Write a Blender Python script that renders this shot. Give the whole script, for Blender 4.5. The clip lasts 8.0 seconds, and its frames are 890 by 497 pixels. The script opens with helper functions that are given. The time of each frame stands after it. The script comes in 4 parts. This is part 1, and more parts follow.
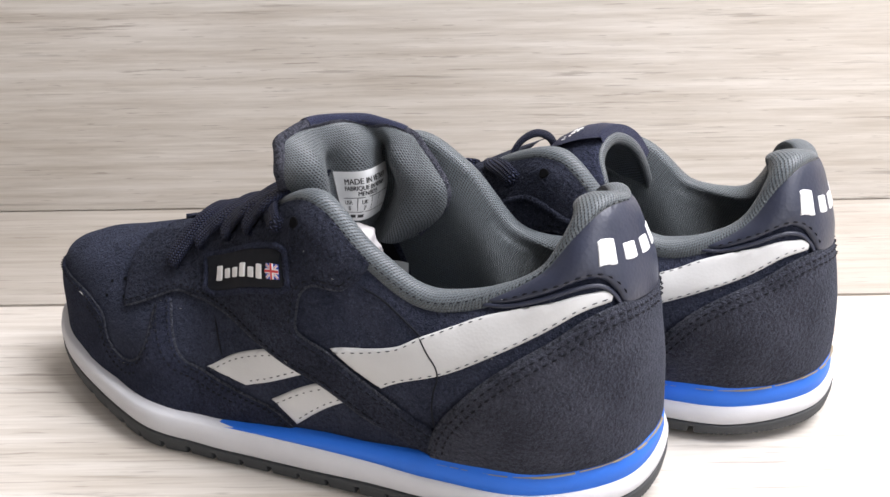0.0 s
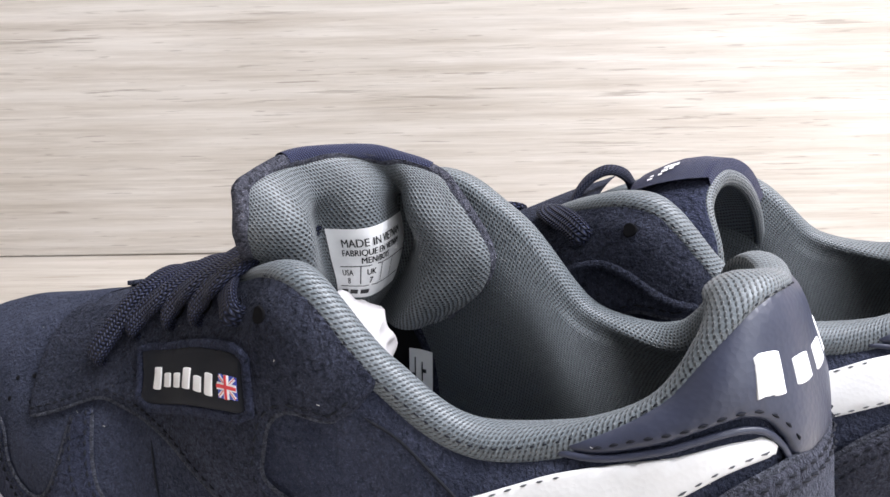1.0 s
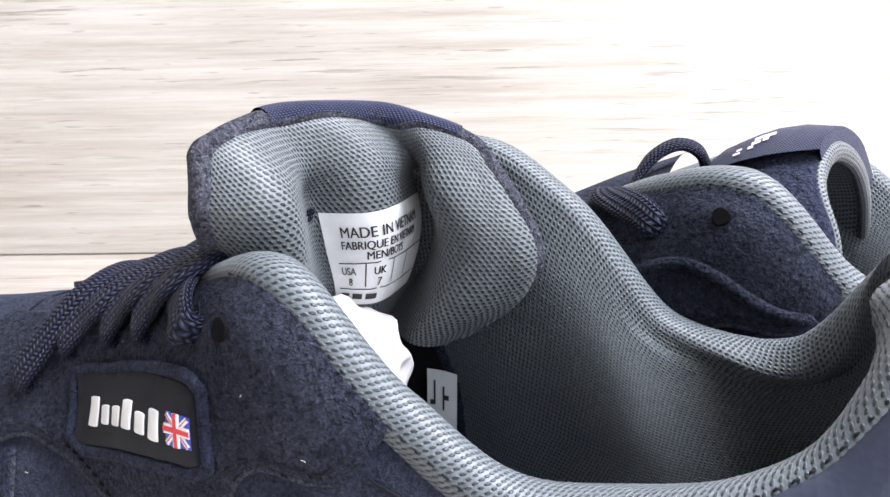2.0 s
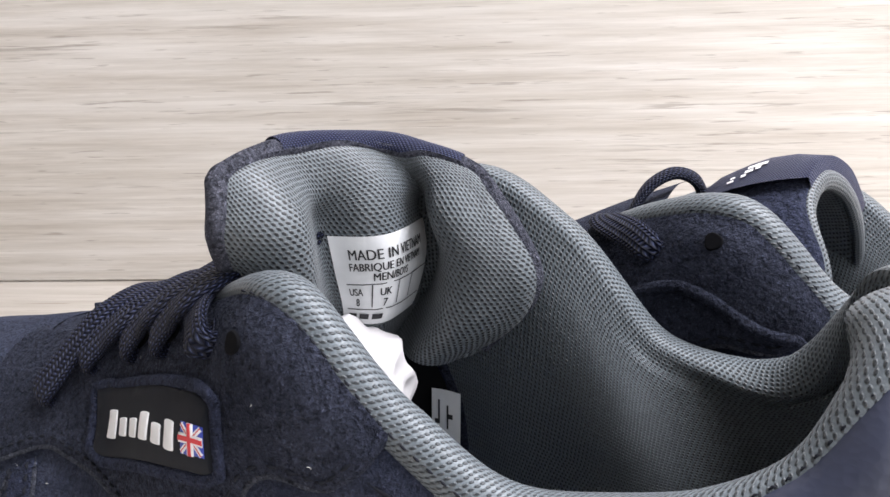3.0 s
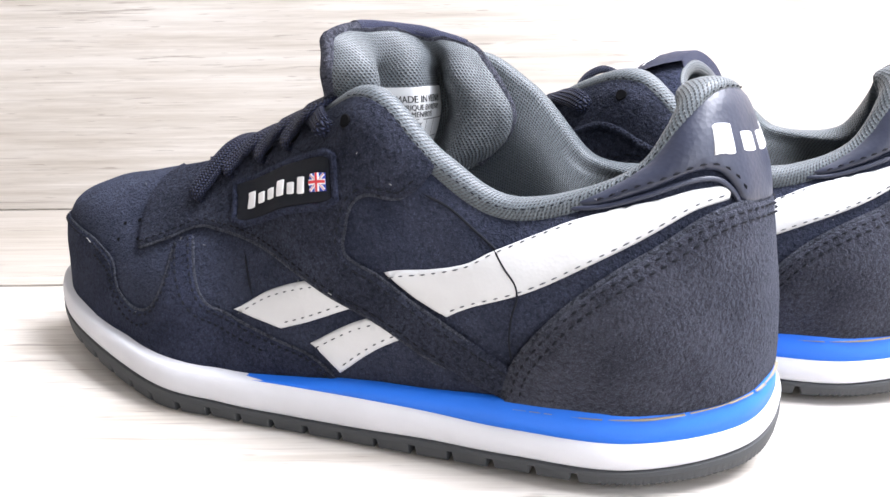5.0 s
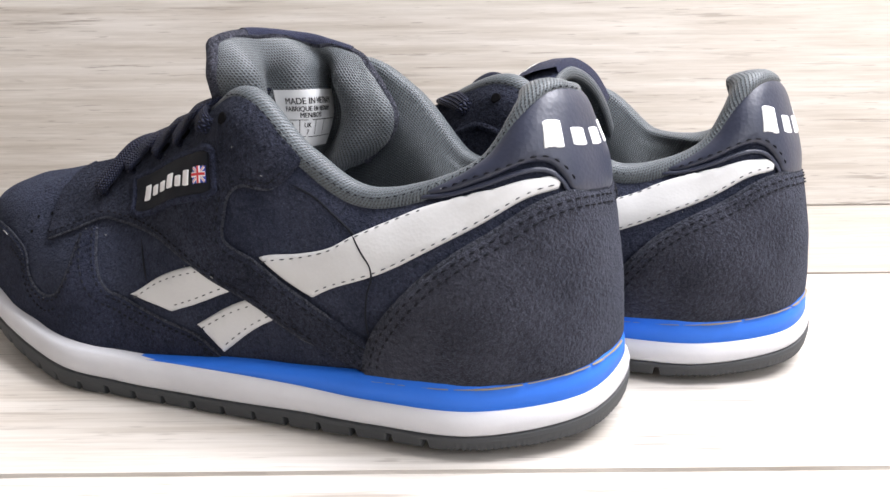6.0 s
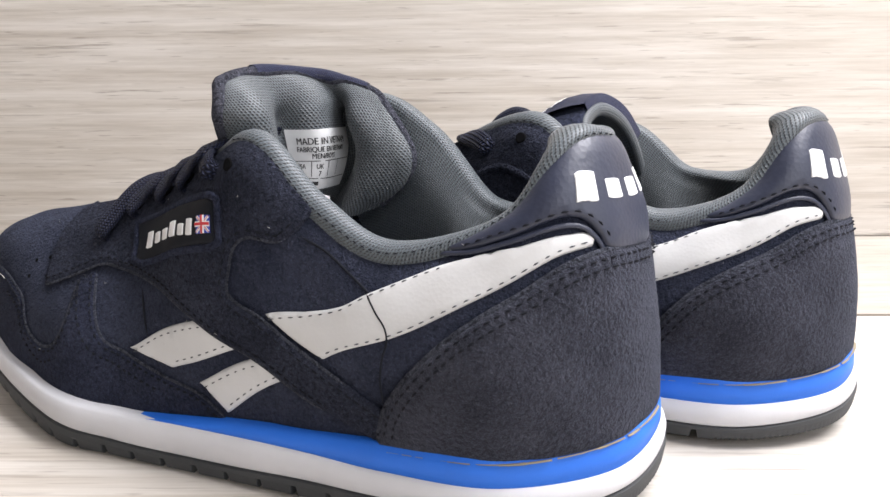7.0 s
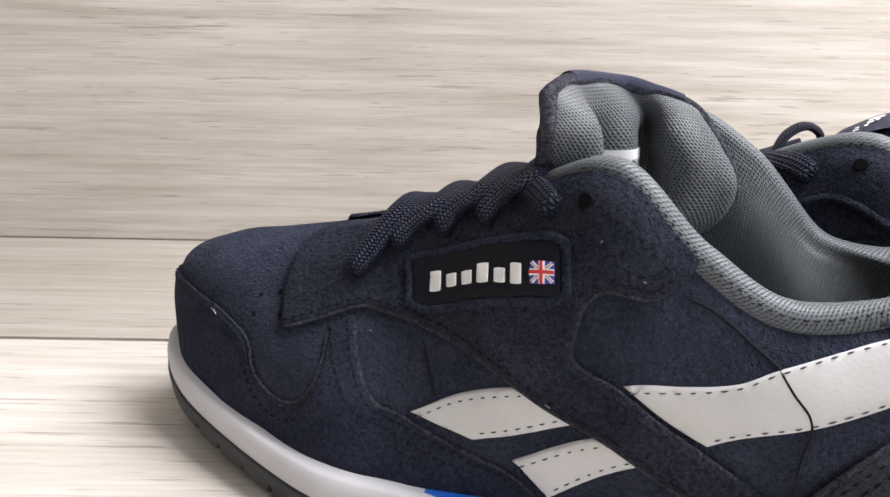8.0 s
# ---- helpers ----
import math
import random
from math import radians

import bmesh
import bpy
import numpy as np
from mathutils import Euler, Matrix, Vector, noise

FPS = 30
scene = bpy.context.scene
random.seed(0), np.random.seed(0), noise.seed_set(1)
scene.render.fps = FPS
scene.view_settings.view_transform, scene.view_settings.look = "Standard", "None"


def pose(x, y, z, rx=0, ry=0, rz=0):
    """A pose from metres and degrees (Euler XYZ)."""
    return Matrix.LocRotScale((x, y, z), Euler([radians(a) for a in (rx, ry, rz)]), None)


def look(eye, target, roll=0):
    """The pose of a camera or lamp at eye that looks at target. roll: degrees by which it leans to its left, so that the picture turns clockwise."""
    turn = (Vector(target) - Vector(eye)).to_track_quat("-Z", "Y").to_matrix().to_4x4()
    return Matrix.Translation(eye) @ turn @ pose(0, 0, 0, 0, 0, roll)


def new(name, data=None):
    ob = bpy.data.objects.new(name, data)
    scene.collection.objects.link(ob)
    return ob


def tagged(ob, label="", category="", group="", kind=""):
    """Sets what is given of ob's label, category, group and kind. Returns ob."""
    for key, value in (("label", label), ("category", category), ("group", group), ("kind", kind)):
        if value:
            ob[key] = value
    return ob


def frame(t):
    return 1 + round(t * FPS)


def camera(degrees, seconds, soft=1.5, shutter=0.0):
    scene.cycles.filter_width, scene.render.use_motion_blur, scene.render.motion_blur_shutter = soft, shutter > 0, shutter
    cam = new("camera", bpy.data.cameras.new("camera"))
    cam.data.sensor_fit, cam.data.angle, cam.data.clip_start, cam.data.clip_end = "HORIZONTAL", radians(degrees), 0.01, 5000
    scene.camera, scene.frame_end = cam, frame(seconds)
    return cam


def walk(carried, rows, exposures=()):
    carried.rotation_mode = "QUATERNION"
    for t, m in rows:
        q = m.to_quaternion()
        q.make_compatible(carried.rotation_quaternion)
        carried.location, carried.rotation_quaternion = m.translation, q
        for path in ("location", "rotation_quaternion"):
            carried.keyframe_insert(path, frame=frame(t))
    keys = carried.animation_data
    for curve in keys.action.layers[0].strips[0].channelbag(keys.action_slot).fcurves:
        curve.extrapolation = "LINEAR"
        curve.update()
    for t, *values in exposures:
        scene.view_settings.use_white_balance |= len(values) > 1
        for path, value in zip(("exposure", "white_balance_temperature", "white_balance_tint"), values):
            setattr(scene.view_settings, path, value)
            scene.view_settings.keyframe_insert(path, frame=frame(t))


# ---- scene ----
from mathutils.geometry import delaunay_2d_cdt

cam = camera(60.0, 8.0)
PATH = [
    (0, (-0.08075, -0.24259, 0.19562), (-0.08552, 0.12789, 0.04487), -1.084),
    (0.5, (-0.08242, -0.19954, 0.18456), (-0.09305, 0.17201, 0.03679), -1.004),
    (1, (-0.09031, -0.14574, 0.17634), (-0.10069, 0.22932, 0.03769), -1.391),
    (1.2, (-0.09418, -0.12710, 0.16988), (-0.10429, 0.24771, 0.03055), -1.542),
    (2.3, (-0.09754, -0.09677, 0.15494), (-0.11106, 0.27987, 0.02096), -1.227),
    (2.5, (-0.09244, -0.10049, 0.15517), (-0.10166, 0.27718, 0.02372), -1.093),
    (3, (-0.09480, -0.10543, 0.15639), (-0.11487, 0.27532, 0.03546), -1.409),
    (3.5, (-0.09618, -0.11208, 0.16010), (-0.11386, 0.26980, 0.04240), -0.953),
    (4, (-0.09546, -0.13562, 0.15719), (-0.11111, 0.24633, 0.03941), -1.010),
    (4.5, (-0.10690, -0.18540, 0.14007), (-0.11007, 0.19470, 0.01553), 0.285),
    (4.7, (-0.10817, -0.20156, 0.13642), (-0.11127, 0.17932, 0.01429), -0.398),
    (5.8, (-0.07570, -0.24655, 0.12793), (-0.07899, 0.13992, 0.02482), -1.001),
    (6, (-0.06419, -0.24462, 0.12961), (-0.06407, 0.14043, 0.02130), -0.521),
    (6.5, (-0.04586, -0.23675, 0.13496), (-0.05305, 0.14899, 0.02935), -0.556),
    (7, (-0.06626, -0.22207, 0.13807), (-0.07375, 0.16442, 0.03526), -0.536),
    (7.5, (-0.12052, -0.20136, 0.14427), (-0.13051, 0.18519, 0.04191), -0.412),
    (8, (-0.17244, -0.17286, 0.14411), (-0.16986, 0.21095, 0.03148), 1.102),
]
walk(cam, [(t, look(eye, target, roll)) for t, eye, target, roll in PATH],
     [(0, 0.05, 6400, 10), (0.5, 0.2, 6350, 10), (1.2, 0.55, 6200, 10), (2.5, 0.9, 6100, 10), (3.0, 0.38, 6280, 10), (3.5, 0.22, 6400, 10), (4.0, 0.35, 6350, 10),
      (4.5, 0.92, 6080, 10), (4.7, 0.95, 6080, 10), (5.8, 0.38, 6300, 10), (6.5, 0.1, 6450, 10), (7.0, 0.2, 6450, 10), (7.5, 0.5, 6380, 10), (8, 0.2, 6480, 10)])

# ---- world and light ----
world = bpy.data.worlds.new("room_air")
world.use_nodes = True
world.node_tree.nodes["Background"].inputs[0].default_value = (0.9, 0.95, 1.0, 1)
world.node_tree.nodes["Background"].inputs[1].default_value = 0.05
scene.world = world


def area_lamp(name, eye, target, size, watts, color):
    data = bpy.data.lights.new(name, "AREA")
    data.shape, data.size, data.size_y, data.energy, data.color = "RECTANGLE", size[0], size[1], watts, color
    ob = new(name, data)
    ob.matrix_world = look(eye, target)
    return ob


area_lamp("ceiling_lamp", (0.44, 0.145, 1.00), (0.36, 0.07, 0.0), (1.10, 0.65), 43.0, (0.985, 0.965, 1.0))
# added fill from the front right; the room has no window there
area_lamp("front_fill_light", (0.80, -1.15, 0.80), (-0.02, 0.0, 0.06), (1.3, 1.1), 11.5, (0.93, 0.94, 1.0))


# ---- materials ----
def material(name, color, rough=0.6, metal=0.0):
    m = bpy.data.materials.new(name)
    m.use_nodes = True
    b = m.node_tree.nodes["Principled BSDF"]
    b.inputs["Base Color"].default_value = (*color, 1)
    b.inputs["Roughness"].default_value = rough
    b.inputs["Metallic"].default_value = metal
    return m, m.node_tree, b


def node(tree, kind, operation="", **values):
    n = tree.nodes.new(kind)
    if operation:
        n.operation = operation
    for key, value in values.items():
        n.inputs[key].default_value = value
    return n


def coords(tree, scale=(1, 1, 1), uv=False, rand=0.0):
    c = tree.nodes.new("ShaderNodeTexCoord")
    m = tree.nodes.new("ShaderNodeMapping")
    m.inputs["Scale"].default_value = scale
    tree.links.new(c.outputs["UV" if uv else "Object"], m.inputs["Vector"])
    if rand:
        info = tree.nodes.new("ShaderNodeObjectInfo")
        mul = node(tree, "ShaderNodeVectorMath", operation="SCALE")
        mul.inputs[0].default_value = (rand, rand * 1.7, rand * 0.6)
        tree.links.new(info.outputs["Random"], mul.inputs["Scale"])
        tree.links.new(mul.outputs["Vector"], m.inputs["Location"])
    return m.outputs["Vector"]


def noise_tex(tree, vector, scale, detail=3.0, rough=0.55):
    n = node(tree, "ShaderNodeTexNoise", Scale=scale, Detail=detail, Roughness=rough)
    tree.links.new(vector, n.inputs["Vector"])
    return n.outputs["Fac"]


def ramp(tree, fac, stops):
    r = tree.nodes.new("ShaderNodeValToRGB")
    while len(r.color_ramp.elements) < len(stops):
        r.color_ramp.elements.new(0.5)
    for e, (p, c) in zip(r.color_ramp.elements, stops):
        e.position = p
        e.color = (*c, 1) if not isinstance(c, (int, float)) else (c, c, c, 1)
    tree.links.new(fac, r.inputs["Fac"])
    return r.outputs["Color"]


def mix(tree, fac, a, b, blend="MIX"):
    n = tree.nodes.new("ShaderNodeMix")
    n.data_type, n.blend_type = "RGBA", blend
    for value, i in ((fac, 0), (a, 6), (b, 7)):
        if isinstance(value, (int, float)):
            n.inputs[i].default_value = value
        elif isinstance(value, tuple):
            n.inputs[i].default_value = (*value, 1)
        else:
            tree.links.new(value, n.inputs[i])
    return n.outputs[2]


def math_node(tree, op, a, b=0.0):
    n = node(tree, "ShaderNodeMath", operation=op)
    for i, v in enumerate((a, b)):
        if isinstance(v, (int, float)):
            n.inputs[i].default_value = v
        else:
            tree.links.new(v, n.inputs[i])
    return n.outputs[0]


def bump(tree, bsdf, height, strength, distance, after=None):
    n = node(tree, "ShaderNodeBump", Strength=strength, Distance=distance)
    tree.links.new(height, n.inputs["Height"])
    if after is not None:
        tree.links.new(after, n.inputs["Normal"])
    tree.links.new(n.outputs["Normal"], bsdf.inputs["Normal"])
    return n.outputs["Normal"]


def suede(name, dark, light, nap=1.0, glint=1.0, pit=0.42, sheen=0.035):
    """Brushed hide: soft cloudy tone, short dark pits and pale fibre tips."""
    m, tree, b = material(name, dark, 1.0)
    v = coords(tree)
    broad = noise_tex(tree, v, 55, 4, 0.65)
    mid = noise_tex(tree, v, 760, 3, 0.65)
    fine = noise_tex(tree, v, 1700, 3, 0.7)
    tone = ramp(tree, broad, ((0.30, dark), (0.50, tuple((p + q) / 2 for p, q in zip(dark, light))), (0.70, light)))
    pits = ramp(tree, mid, ((0.35, (pit,) * 3), (0.46, (0.90, 0.90, 0.90)), (0.62, (1.18, 1.18, 1.18))))
    tips = ramp(tree, fine, ((0.36, (0.72, 0.72, 0.73)), (0.52, (1.0, 1.0, 1.0)), (0.62, (1.5 * glint,) * 3), (0.72, (2.8 * glint,) * 3)))
    tone = mix(tree, nap, tone, pits, "MULTIPLY")
    tree.links.new(mix(tree, nap, tone, tips, "MULTIPLY"), b.inputs["Base Color"])
    b.inputs["Sheen Weight"].default_value = sheen
    b.inputs["Sheen Roughness"].default_value = 0.45
    b.inputs["Sheen Tint"].default_value = (0.72, 0.8, 1.0, 1)
    b.inputs["Specular IOR Level"].default_value = 0.07
    first = bump(tree, b, broad, 0.5, 0.004)
    second = bump(tree, b, mid, 1.0 * nap, 0.0040, first)
    bump(tree, b, fine, 0.9 * nap, 0.0008, second)
    return m


def leather(name, color, rough, grain=700, depth=0.0002, scuff=0.85):
    m, tree, b = material(name, color, rough)
    v = coords(tree)
    broad = noise_tex(tree, v, 60, 3)
    vor = node(tree, "ShaderNodeTexVoronoi", Scale=grain)
    tree.links.new(v, vor.inputs["Vector"])
    tone = ramp(tree, broad, ((0.3, tuple(c * scuff for c in color)), (0.7, color)))
    tree.links.new(tone, b.inputs["Base Color"])
    tree.links.new(math_node(tree, "ADD", math_node(tree, "MULTIPLY", broad, 0.2), rough - 0.1), b.inputs["Roughness"])
    first = bump(tree, b, broad, 0.2, 0.0010)
    bump(tree, b, vor.outputs["Distance"], 0.35, depth, first)
    return m


def foam(name, color, rough=0.6):
    m, tree, b = material(name, color, rough)
    v = coords(tree)
    broad, fine = noise_tex(tree, v, 35, 4), noise_tex(tree, v, 900, 2)
    tree.links.new(ramp(tree, broad, ((0.3, tuple(c * 0.9 for c in color)), (0.7, color))), b.inputs["Base Color"])
    bump(tree, b, fine, 0.25, 0.0002)
    return m


def knit(name, thread, hole, pitch, openness=0.5, narrow=1.6, slant=0.30):
    """Spacer mesh: staggered small openings between looped threads. UV in metres."""
    m, tree, b = material(name, thread, 0.5)
    v = coords(tree, (1 / (pitch * 0.76), 1 / (pitch * 0.70), 1), uv=True)
    sep = tree.nodes.new("ShaderNodeSeparateXYZ")
    wob = node(tree, "ShaderNodeTexNoise", Scale=0.35, Detail=2.0)
    tree.links.new(v, wob.inputs["Vector"])
    shifted = node(tree, "ShaderNodeVectorMath", operation="MULTIPLY_ADD")
    tree.links.new(wob.outputs["Color"], shifted.inputs[0])
    shifted.inputs[1].default_value = (0.5, 0.5, 0)
    tree.links.new(v, shifted.inputs[2])
    tree.links.new(shifted.outputs["Vector"], sep.inputs["Vector"])
    row = math_node(tree, "FLOOR", sep.outputs["Y"])
    stagger = math_node(tree, "MULTIPLY", math_node(tree, "MODULO", row, 2.0), 0.5)
    fx = math_node(tree, "SUBTRACT", math_node(tree, "FRACT", math_node(tree, "ADD", sep.outputs["X"], stagger)), 0.5)
    fy = math_node(tree, "SUBTRACT", math_node(tree, "FRACT", sep.outputs["Y"]), 0.5)
    fx = math_node(tree, "ADD", fx, math_node(tree, "MULTIPLY", fy, slant))
    d = math_node(tree, "SQRT", math_node(tree, "ADD", math_node(tree, "MULTIPLY", math_node(tree, "MULTIPLY", fx, fx), narrow),
                                          math_node(tree, "MULTIPLY", fy, fy)))
    grit = node(tree, "ShaderNodeTexNoise", Scale=6.0, Detail=2.0)
    tree.links.new(v, grit.inputs["Vector"])
    d = math_node(tree, "ADD", d, math_node(tree, "MULTIPLY", math_node(tree, "SUBTRACT", grit.outputs["Fac"], 0.5), 0.14))
    edge = ramp(tree, d, ((0.17 + 0.2 * (openness - 0.5), 0.0), (0.29 + 0.2 * (openness - 0.5), 0.84), (0.50, 1.0)))
    obj = coords(tree)
    tint = noise_tex(tree, obj, 1700, 2)
    cloth = ramp(tree, tint, ((0.35, tuple(c * 0.74 for c in thread)), (0.5, tuple(c * 0.95 for c in thread)), (0.68, tuple(c * 1.22 for c in thread))))
    # painted highlight: threads brighten away from the openings and darken beside them
    cloth = mix(tree, 1.0, cloth, ramp(tree, d, ((0.28, (0.70, 0.70, 0.70)), (0.46, (1.0, 1.0, 1.0)), (0.64, (1.28, 1.28, 1.27)))), "MULTIPLY")
    tree.links.new(mix(tree, edge, hole, cloth), b.inputs["Base Color"])
    b.inputs["Sheen Weight"].default_value = 0.08
    bump(tree, b, edge, 0.85, 0.0007)
    return m


def braid(name, dark, light):
    """Flat woven lace: columns of short slanted stitches. UV: length in metres, and 0 to 1 round it."""
    m, tree, b = material(name, dark, 0.6)
    b.inputs["Specular IOR Level"].default_value = 0.15
    v = coords(tree, (1 / 0.0012, 18, 1), uv=True)
    sep = tree.nodes.new("ShaderNodeSeparateXYZ")
    tree.links.new(v, sep.inputs["Vector"])
    col = math_node(tree, "FLOOR", sep.outputs["Y"])
    odd = math_node(tree, "MODULO", col, 2.0)
    flip = math_node(tree, "MULTIPLY", math_node(tree, "SUBTRACT", odd, 0.5), 1.0)
    fy = math_node(tree, "SUBTRACT", math_node(tree, "FRACT", sep.outputs["Y"]), 0.5)
    slant = math_node(tree, "ADD", math_node(tree, "ADD", sep.outputs["X"], math_node(tree, "MULTIPLY", odd, 0.5)), math_node(tree, "MULTIPLY", fy, flip))
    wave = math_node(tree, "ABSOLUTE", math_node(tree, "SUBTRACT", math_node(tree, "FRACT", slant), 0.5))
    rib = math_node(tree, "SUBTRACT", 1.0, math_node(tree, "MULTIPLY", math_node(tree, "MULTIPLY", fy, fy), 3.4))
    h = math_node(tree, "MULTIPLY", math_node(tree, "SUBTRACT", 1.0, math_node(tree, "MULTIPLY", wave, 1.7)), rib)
    # colour follows the relief: shade painted into the hollows, highlights onto the stitch crowns
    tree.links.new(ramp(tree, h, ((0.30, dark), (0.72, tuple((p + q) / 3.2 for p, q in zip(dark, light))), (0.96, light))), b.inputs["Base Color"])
    bump(tree, b, h, 1.0, 0.0010)
    return m


def twill(name, dark, light, pitch=0.00085):
    """Woven label: short bright picks on a dark ground, every second row shifted. UV in metres."""
    m, tree, b = material(name, dark, 0.5)
    b.inputs["Specular IOR Level"].default_value = 0.25
    v = coords(tree, (1 / pitch, 1 / (pitch * 0.55), 1), uv=True)
    sep = tree.nodes.new("ShaderNodeSeparateXYZ")
    tree.links.new(v, sep.inputs["Vector"])
    row = math_node(tree, "FLOOR", sep.outputs["Y"])
    fx = math_node(tree, "SUBTRACT", math_node(tree, "FRACT", math_node(tree, "ADD", sep.outputs["X"], math_node(tree, "MULTIPLY", row, 0.36))), 0.5)
    fy = math_node(tree, "SUBTRACT", math_node(tree, "FRACT", sep.outputs["Y"]), 0.5)
    d = math_node(tree, "SQRT", math_node(tree, "ADD", math_node(tree, "MULTIPLY", math_node(tree, "MULTIPLY", fx, fx), 1.6), math_node(tree, "MULTIPLY", fy, fy)))
    h = math_node(tree, "SUBTRACT", 1.0, math_node(tree, "MULTIPLY", d, 1.6))
    tree.links.new(ramp(tree, h, ((0.38, dark), (0.68, tuple(p * 0.7 + q * 0.3 for p, q in zip(dark, light))), (0.86, light))), b.inputs["Base Color"])
    bump(tree, b, h, 0.7, 0.0004)
    return m


def plain(name, color, rough=0.6, shine=0.5):
    m, tree, b = material(name, color, rough)
    b.inputs["Specular IOR Level"].default_value = shine
    v = coords(tree)
    n = noise_tex(tree, v, 120, 4)
    tree.links.new(ramp(tree, n, ((0.3, tuple(c * 0.86 for c in color)), (0.7, color))), b.inputs["Base Color"])
    bump(tree, b, n, 0.15, 0.0006)
    return m


def limed_wood(name, wash):
    """Pale limed boards with long grey-brown grain and short dark pores; wash: tint that multiplies the board's colour.
    """
    m, tree, b = material(name, (0.6, 0.55, 0.48), 0.55)
    r = 3.0
    cloud = noise_tex(tree, coords(tree, (1.4, 6, 6), rand=r), 2.2, 3, 0.6)
    band = noise_tex(tree, coords(tree, (6.5, 125, 125), rand=r), 1.0, 6, 0.66)
    fine = noise_tex(tree, coords(tree, (14.0, 650, 650), rand=r), 1.0, 4, 0.65)
    pores = noise_tex(tree, coords(tree, (45.0, 560, 560), rand=r * 1.3), 1.0, 2, 0.5)
    dashes = noise_tex(tree, coords(tree, (17.0, 400, 400), rand=r * 0.7), 1.0, 3, 0.6)
    where = noise_tex(tree, coords(tree, (5.0, 28, 28), rand=r * 2.1), 1.0, 2, 0.5)
    tone = ramp(tree, band, ((0.28, (0.475, 0.430, 0.378)), (0.46, (0.572, 0.533, 0.485)), (0.62, (0.652, 0.619, 0.577))))
    tone = mix(tree, 0.42, tone, ramp(tree, fine, ((0.3, (0.70, 0.68, 0.65)), (0.65, (1.08, 1.08, 1.08)))), "MULTIPLY")
    tone = mix(tree, 0.6, tone, ramp(tree, cloud, ((0.3, (0.86, 0.84, 0.80)), (0.7, (1.06, 1.06, 1.06)))), "MULTIPLY")
    dark = math_node(tree, "MAXIMUM", math_node(tree, "MULTIPLY", ramp(tree, pores, ((0.655, 0.0), (0.74, 1.0))), 0.42),
                     math_node(tree, "MULTIPLY", math_node(tree, "MULTIPLY", ramp(tree, dashes, ((0.59, 0.0), (0.66, 1.0))), ramp(tree, where, ((0.42, 0.1), (0.58, 1.0)))), 0.58))
    tone = mix(tree, dark, tone, (0.20, 0.165, 0.135))
    tone = mix(tree, 1.0, tone, wash, "MULTIPLY")
    tree.links.new(tone, b.inputs["Base Color"])
    tree.links.new(math_node(tree, "ADD", math_node(tree, "MULTIPLY", fine, 0.22), 0.28), b.inputs["Roughness"])
    first = bump(tree, b, band, 0.12, 0.001)
    bump(tree, b, math_node(tree, "SUBTRACT", 1.0, dark), 0.25, 0.0006, first)
    return m


SUEDE = suede("navy_suede", (0.0180, 0.0212, 0.0385), (0.0380, 0.0432, 0.0720), 0.8)
# cut edges: paler suede, with the light that ridges catch painted in
SUEDE_EDGE_LIT = suede("lit_suede_edge", (0.0416, 0.0442, 0.0585), (0.0806, 0.0858, 0.1066))
SUEDE_DARK = suede("black_navy_suede", (0.0182, 0.0208, 0.0335), (0.0425, 0.0468, 0.0690), 0.9, 0.95, 0.45)
# binding suede in a lighter copy: the light on it is put into the colour
SUEDE_BIND_LIT = suede("lit_navy_suede_binding", (0.0502, 0.0515, 0.0668), (0.1002, 0.1030, 0.1280))
SUEDE_HEEL = suede("coarse_heel_suede", (0.0262, 0.0273, 0.0378), (0.0490, 0.0505, 0.0665), 0.75, 0.95, 0.55, 0.12)
QUARTER = suede("navy_fabric", (0.0188, 0.0222, 0.0375), (0.0385, 0.0435, 0.0670), 0.6)
LINT = material("pale_lint", (0.45, 0.44, 0.42), 0.9)[0]
TAB_LEATHER = leather("navy_leather", (0.0255, 0.0305, 0.0540), 0.40)
STRIPE_LEATHER = leather("white_leather", (0.58, 0.58, 0.575), 0.5, 900, 0.0001, 0.92)
RUBBER = foam("grey_rubber", (0.0440, 0.0465, 0.0490), 0.75)
WHITE_FOAM = foam("white_foam", (0.6100, 0.6100, 0.6344))
BLUE_FOAM = foam("blue_foam", (0.0138, 0.1495, 0.6900))
LINING = knit("grey_spacer_mesh", (0.092, 0.106, 0.116), (0.006, 0.007, 0.009), 0.00142, 1.0, 1.9)
COLLAR = knit("grey_collar_mesh", (0.086, 0.102, 0.113), (0.009, 0.011, 0.013), 0.00138, 0.80, 1.7)
COVER = knit("coarse_collar_mesh", (0.076, 0.090, 0.101), (0.024, 0.029, 0.034), 0.00160, 0.80, 2.6, 0.55)
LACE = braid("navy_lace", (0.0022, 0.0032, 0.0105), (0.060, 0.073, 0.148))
THREAD_GREY = plain("grey_thread", (0.085, 0.088, 0.095), 0.7, 0.1)
THREAD = plain("dark_thread", (0.012, 0.013, 0.018), 0.7, 0.1)
HOLE = plain("dark_hole", (0.003, 0.003, 0.004), 0.9, 0.1)
PATCH = plain("black_rubber_patch", (0.0070, 0.0085, 0.0135), 0.62, 0.15)
PRINT_WHITE = plain("white_print", (0.82, 0.82, 0.82), 0.5)
PRINT_BLACK = plain("black_ink", (0.02, 0.02, 0.022), 0.6)
FLAG_BLUE = plain("flag_blue", (0.03, 0.06, 0.42), 0.5)
FLAG_RED = plain("flag_red", (0.62, 0.03, 0.04), 0.5)
LABEL_WHITE = plain("white_label_fabric", (0.74, 0.75, 0.75), 0.6)
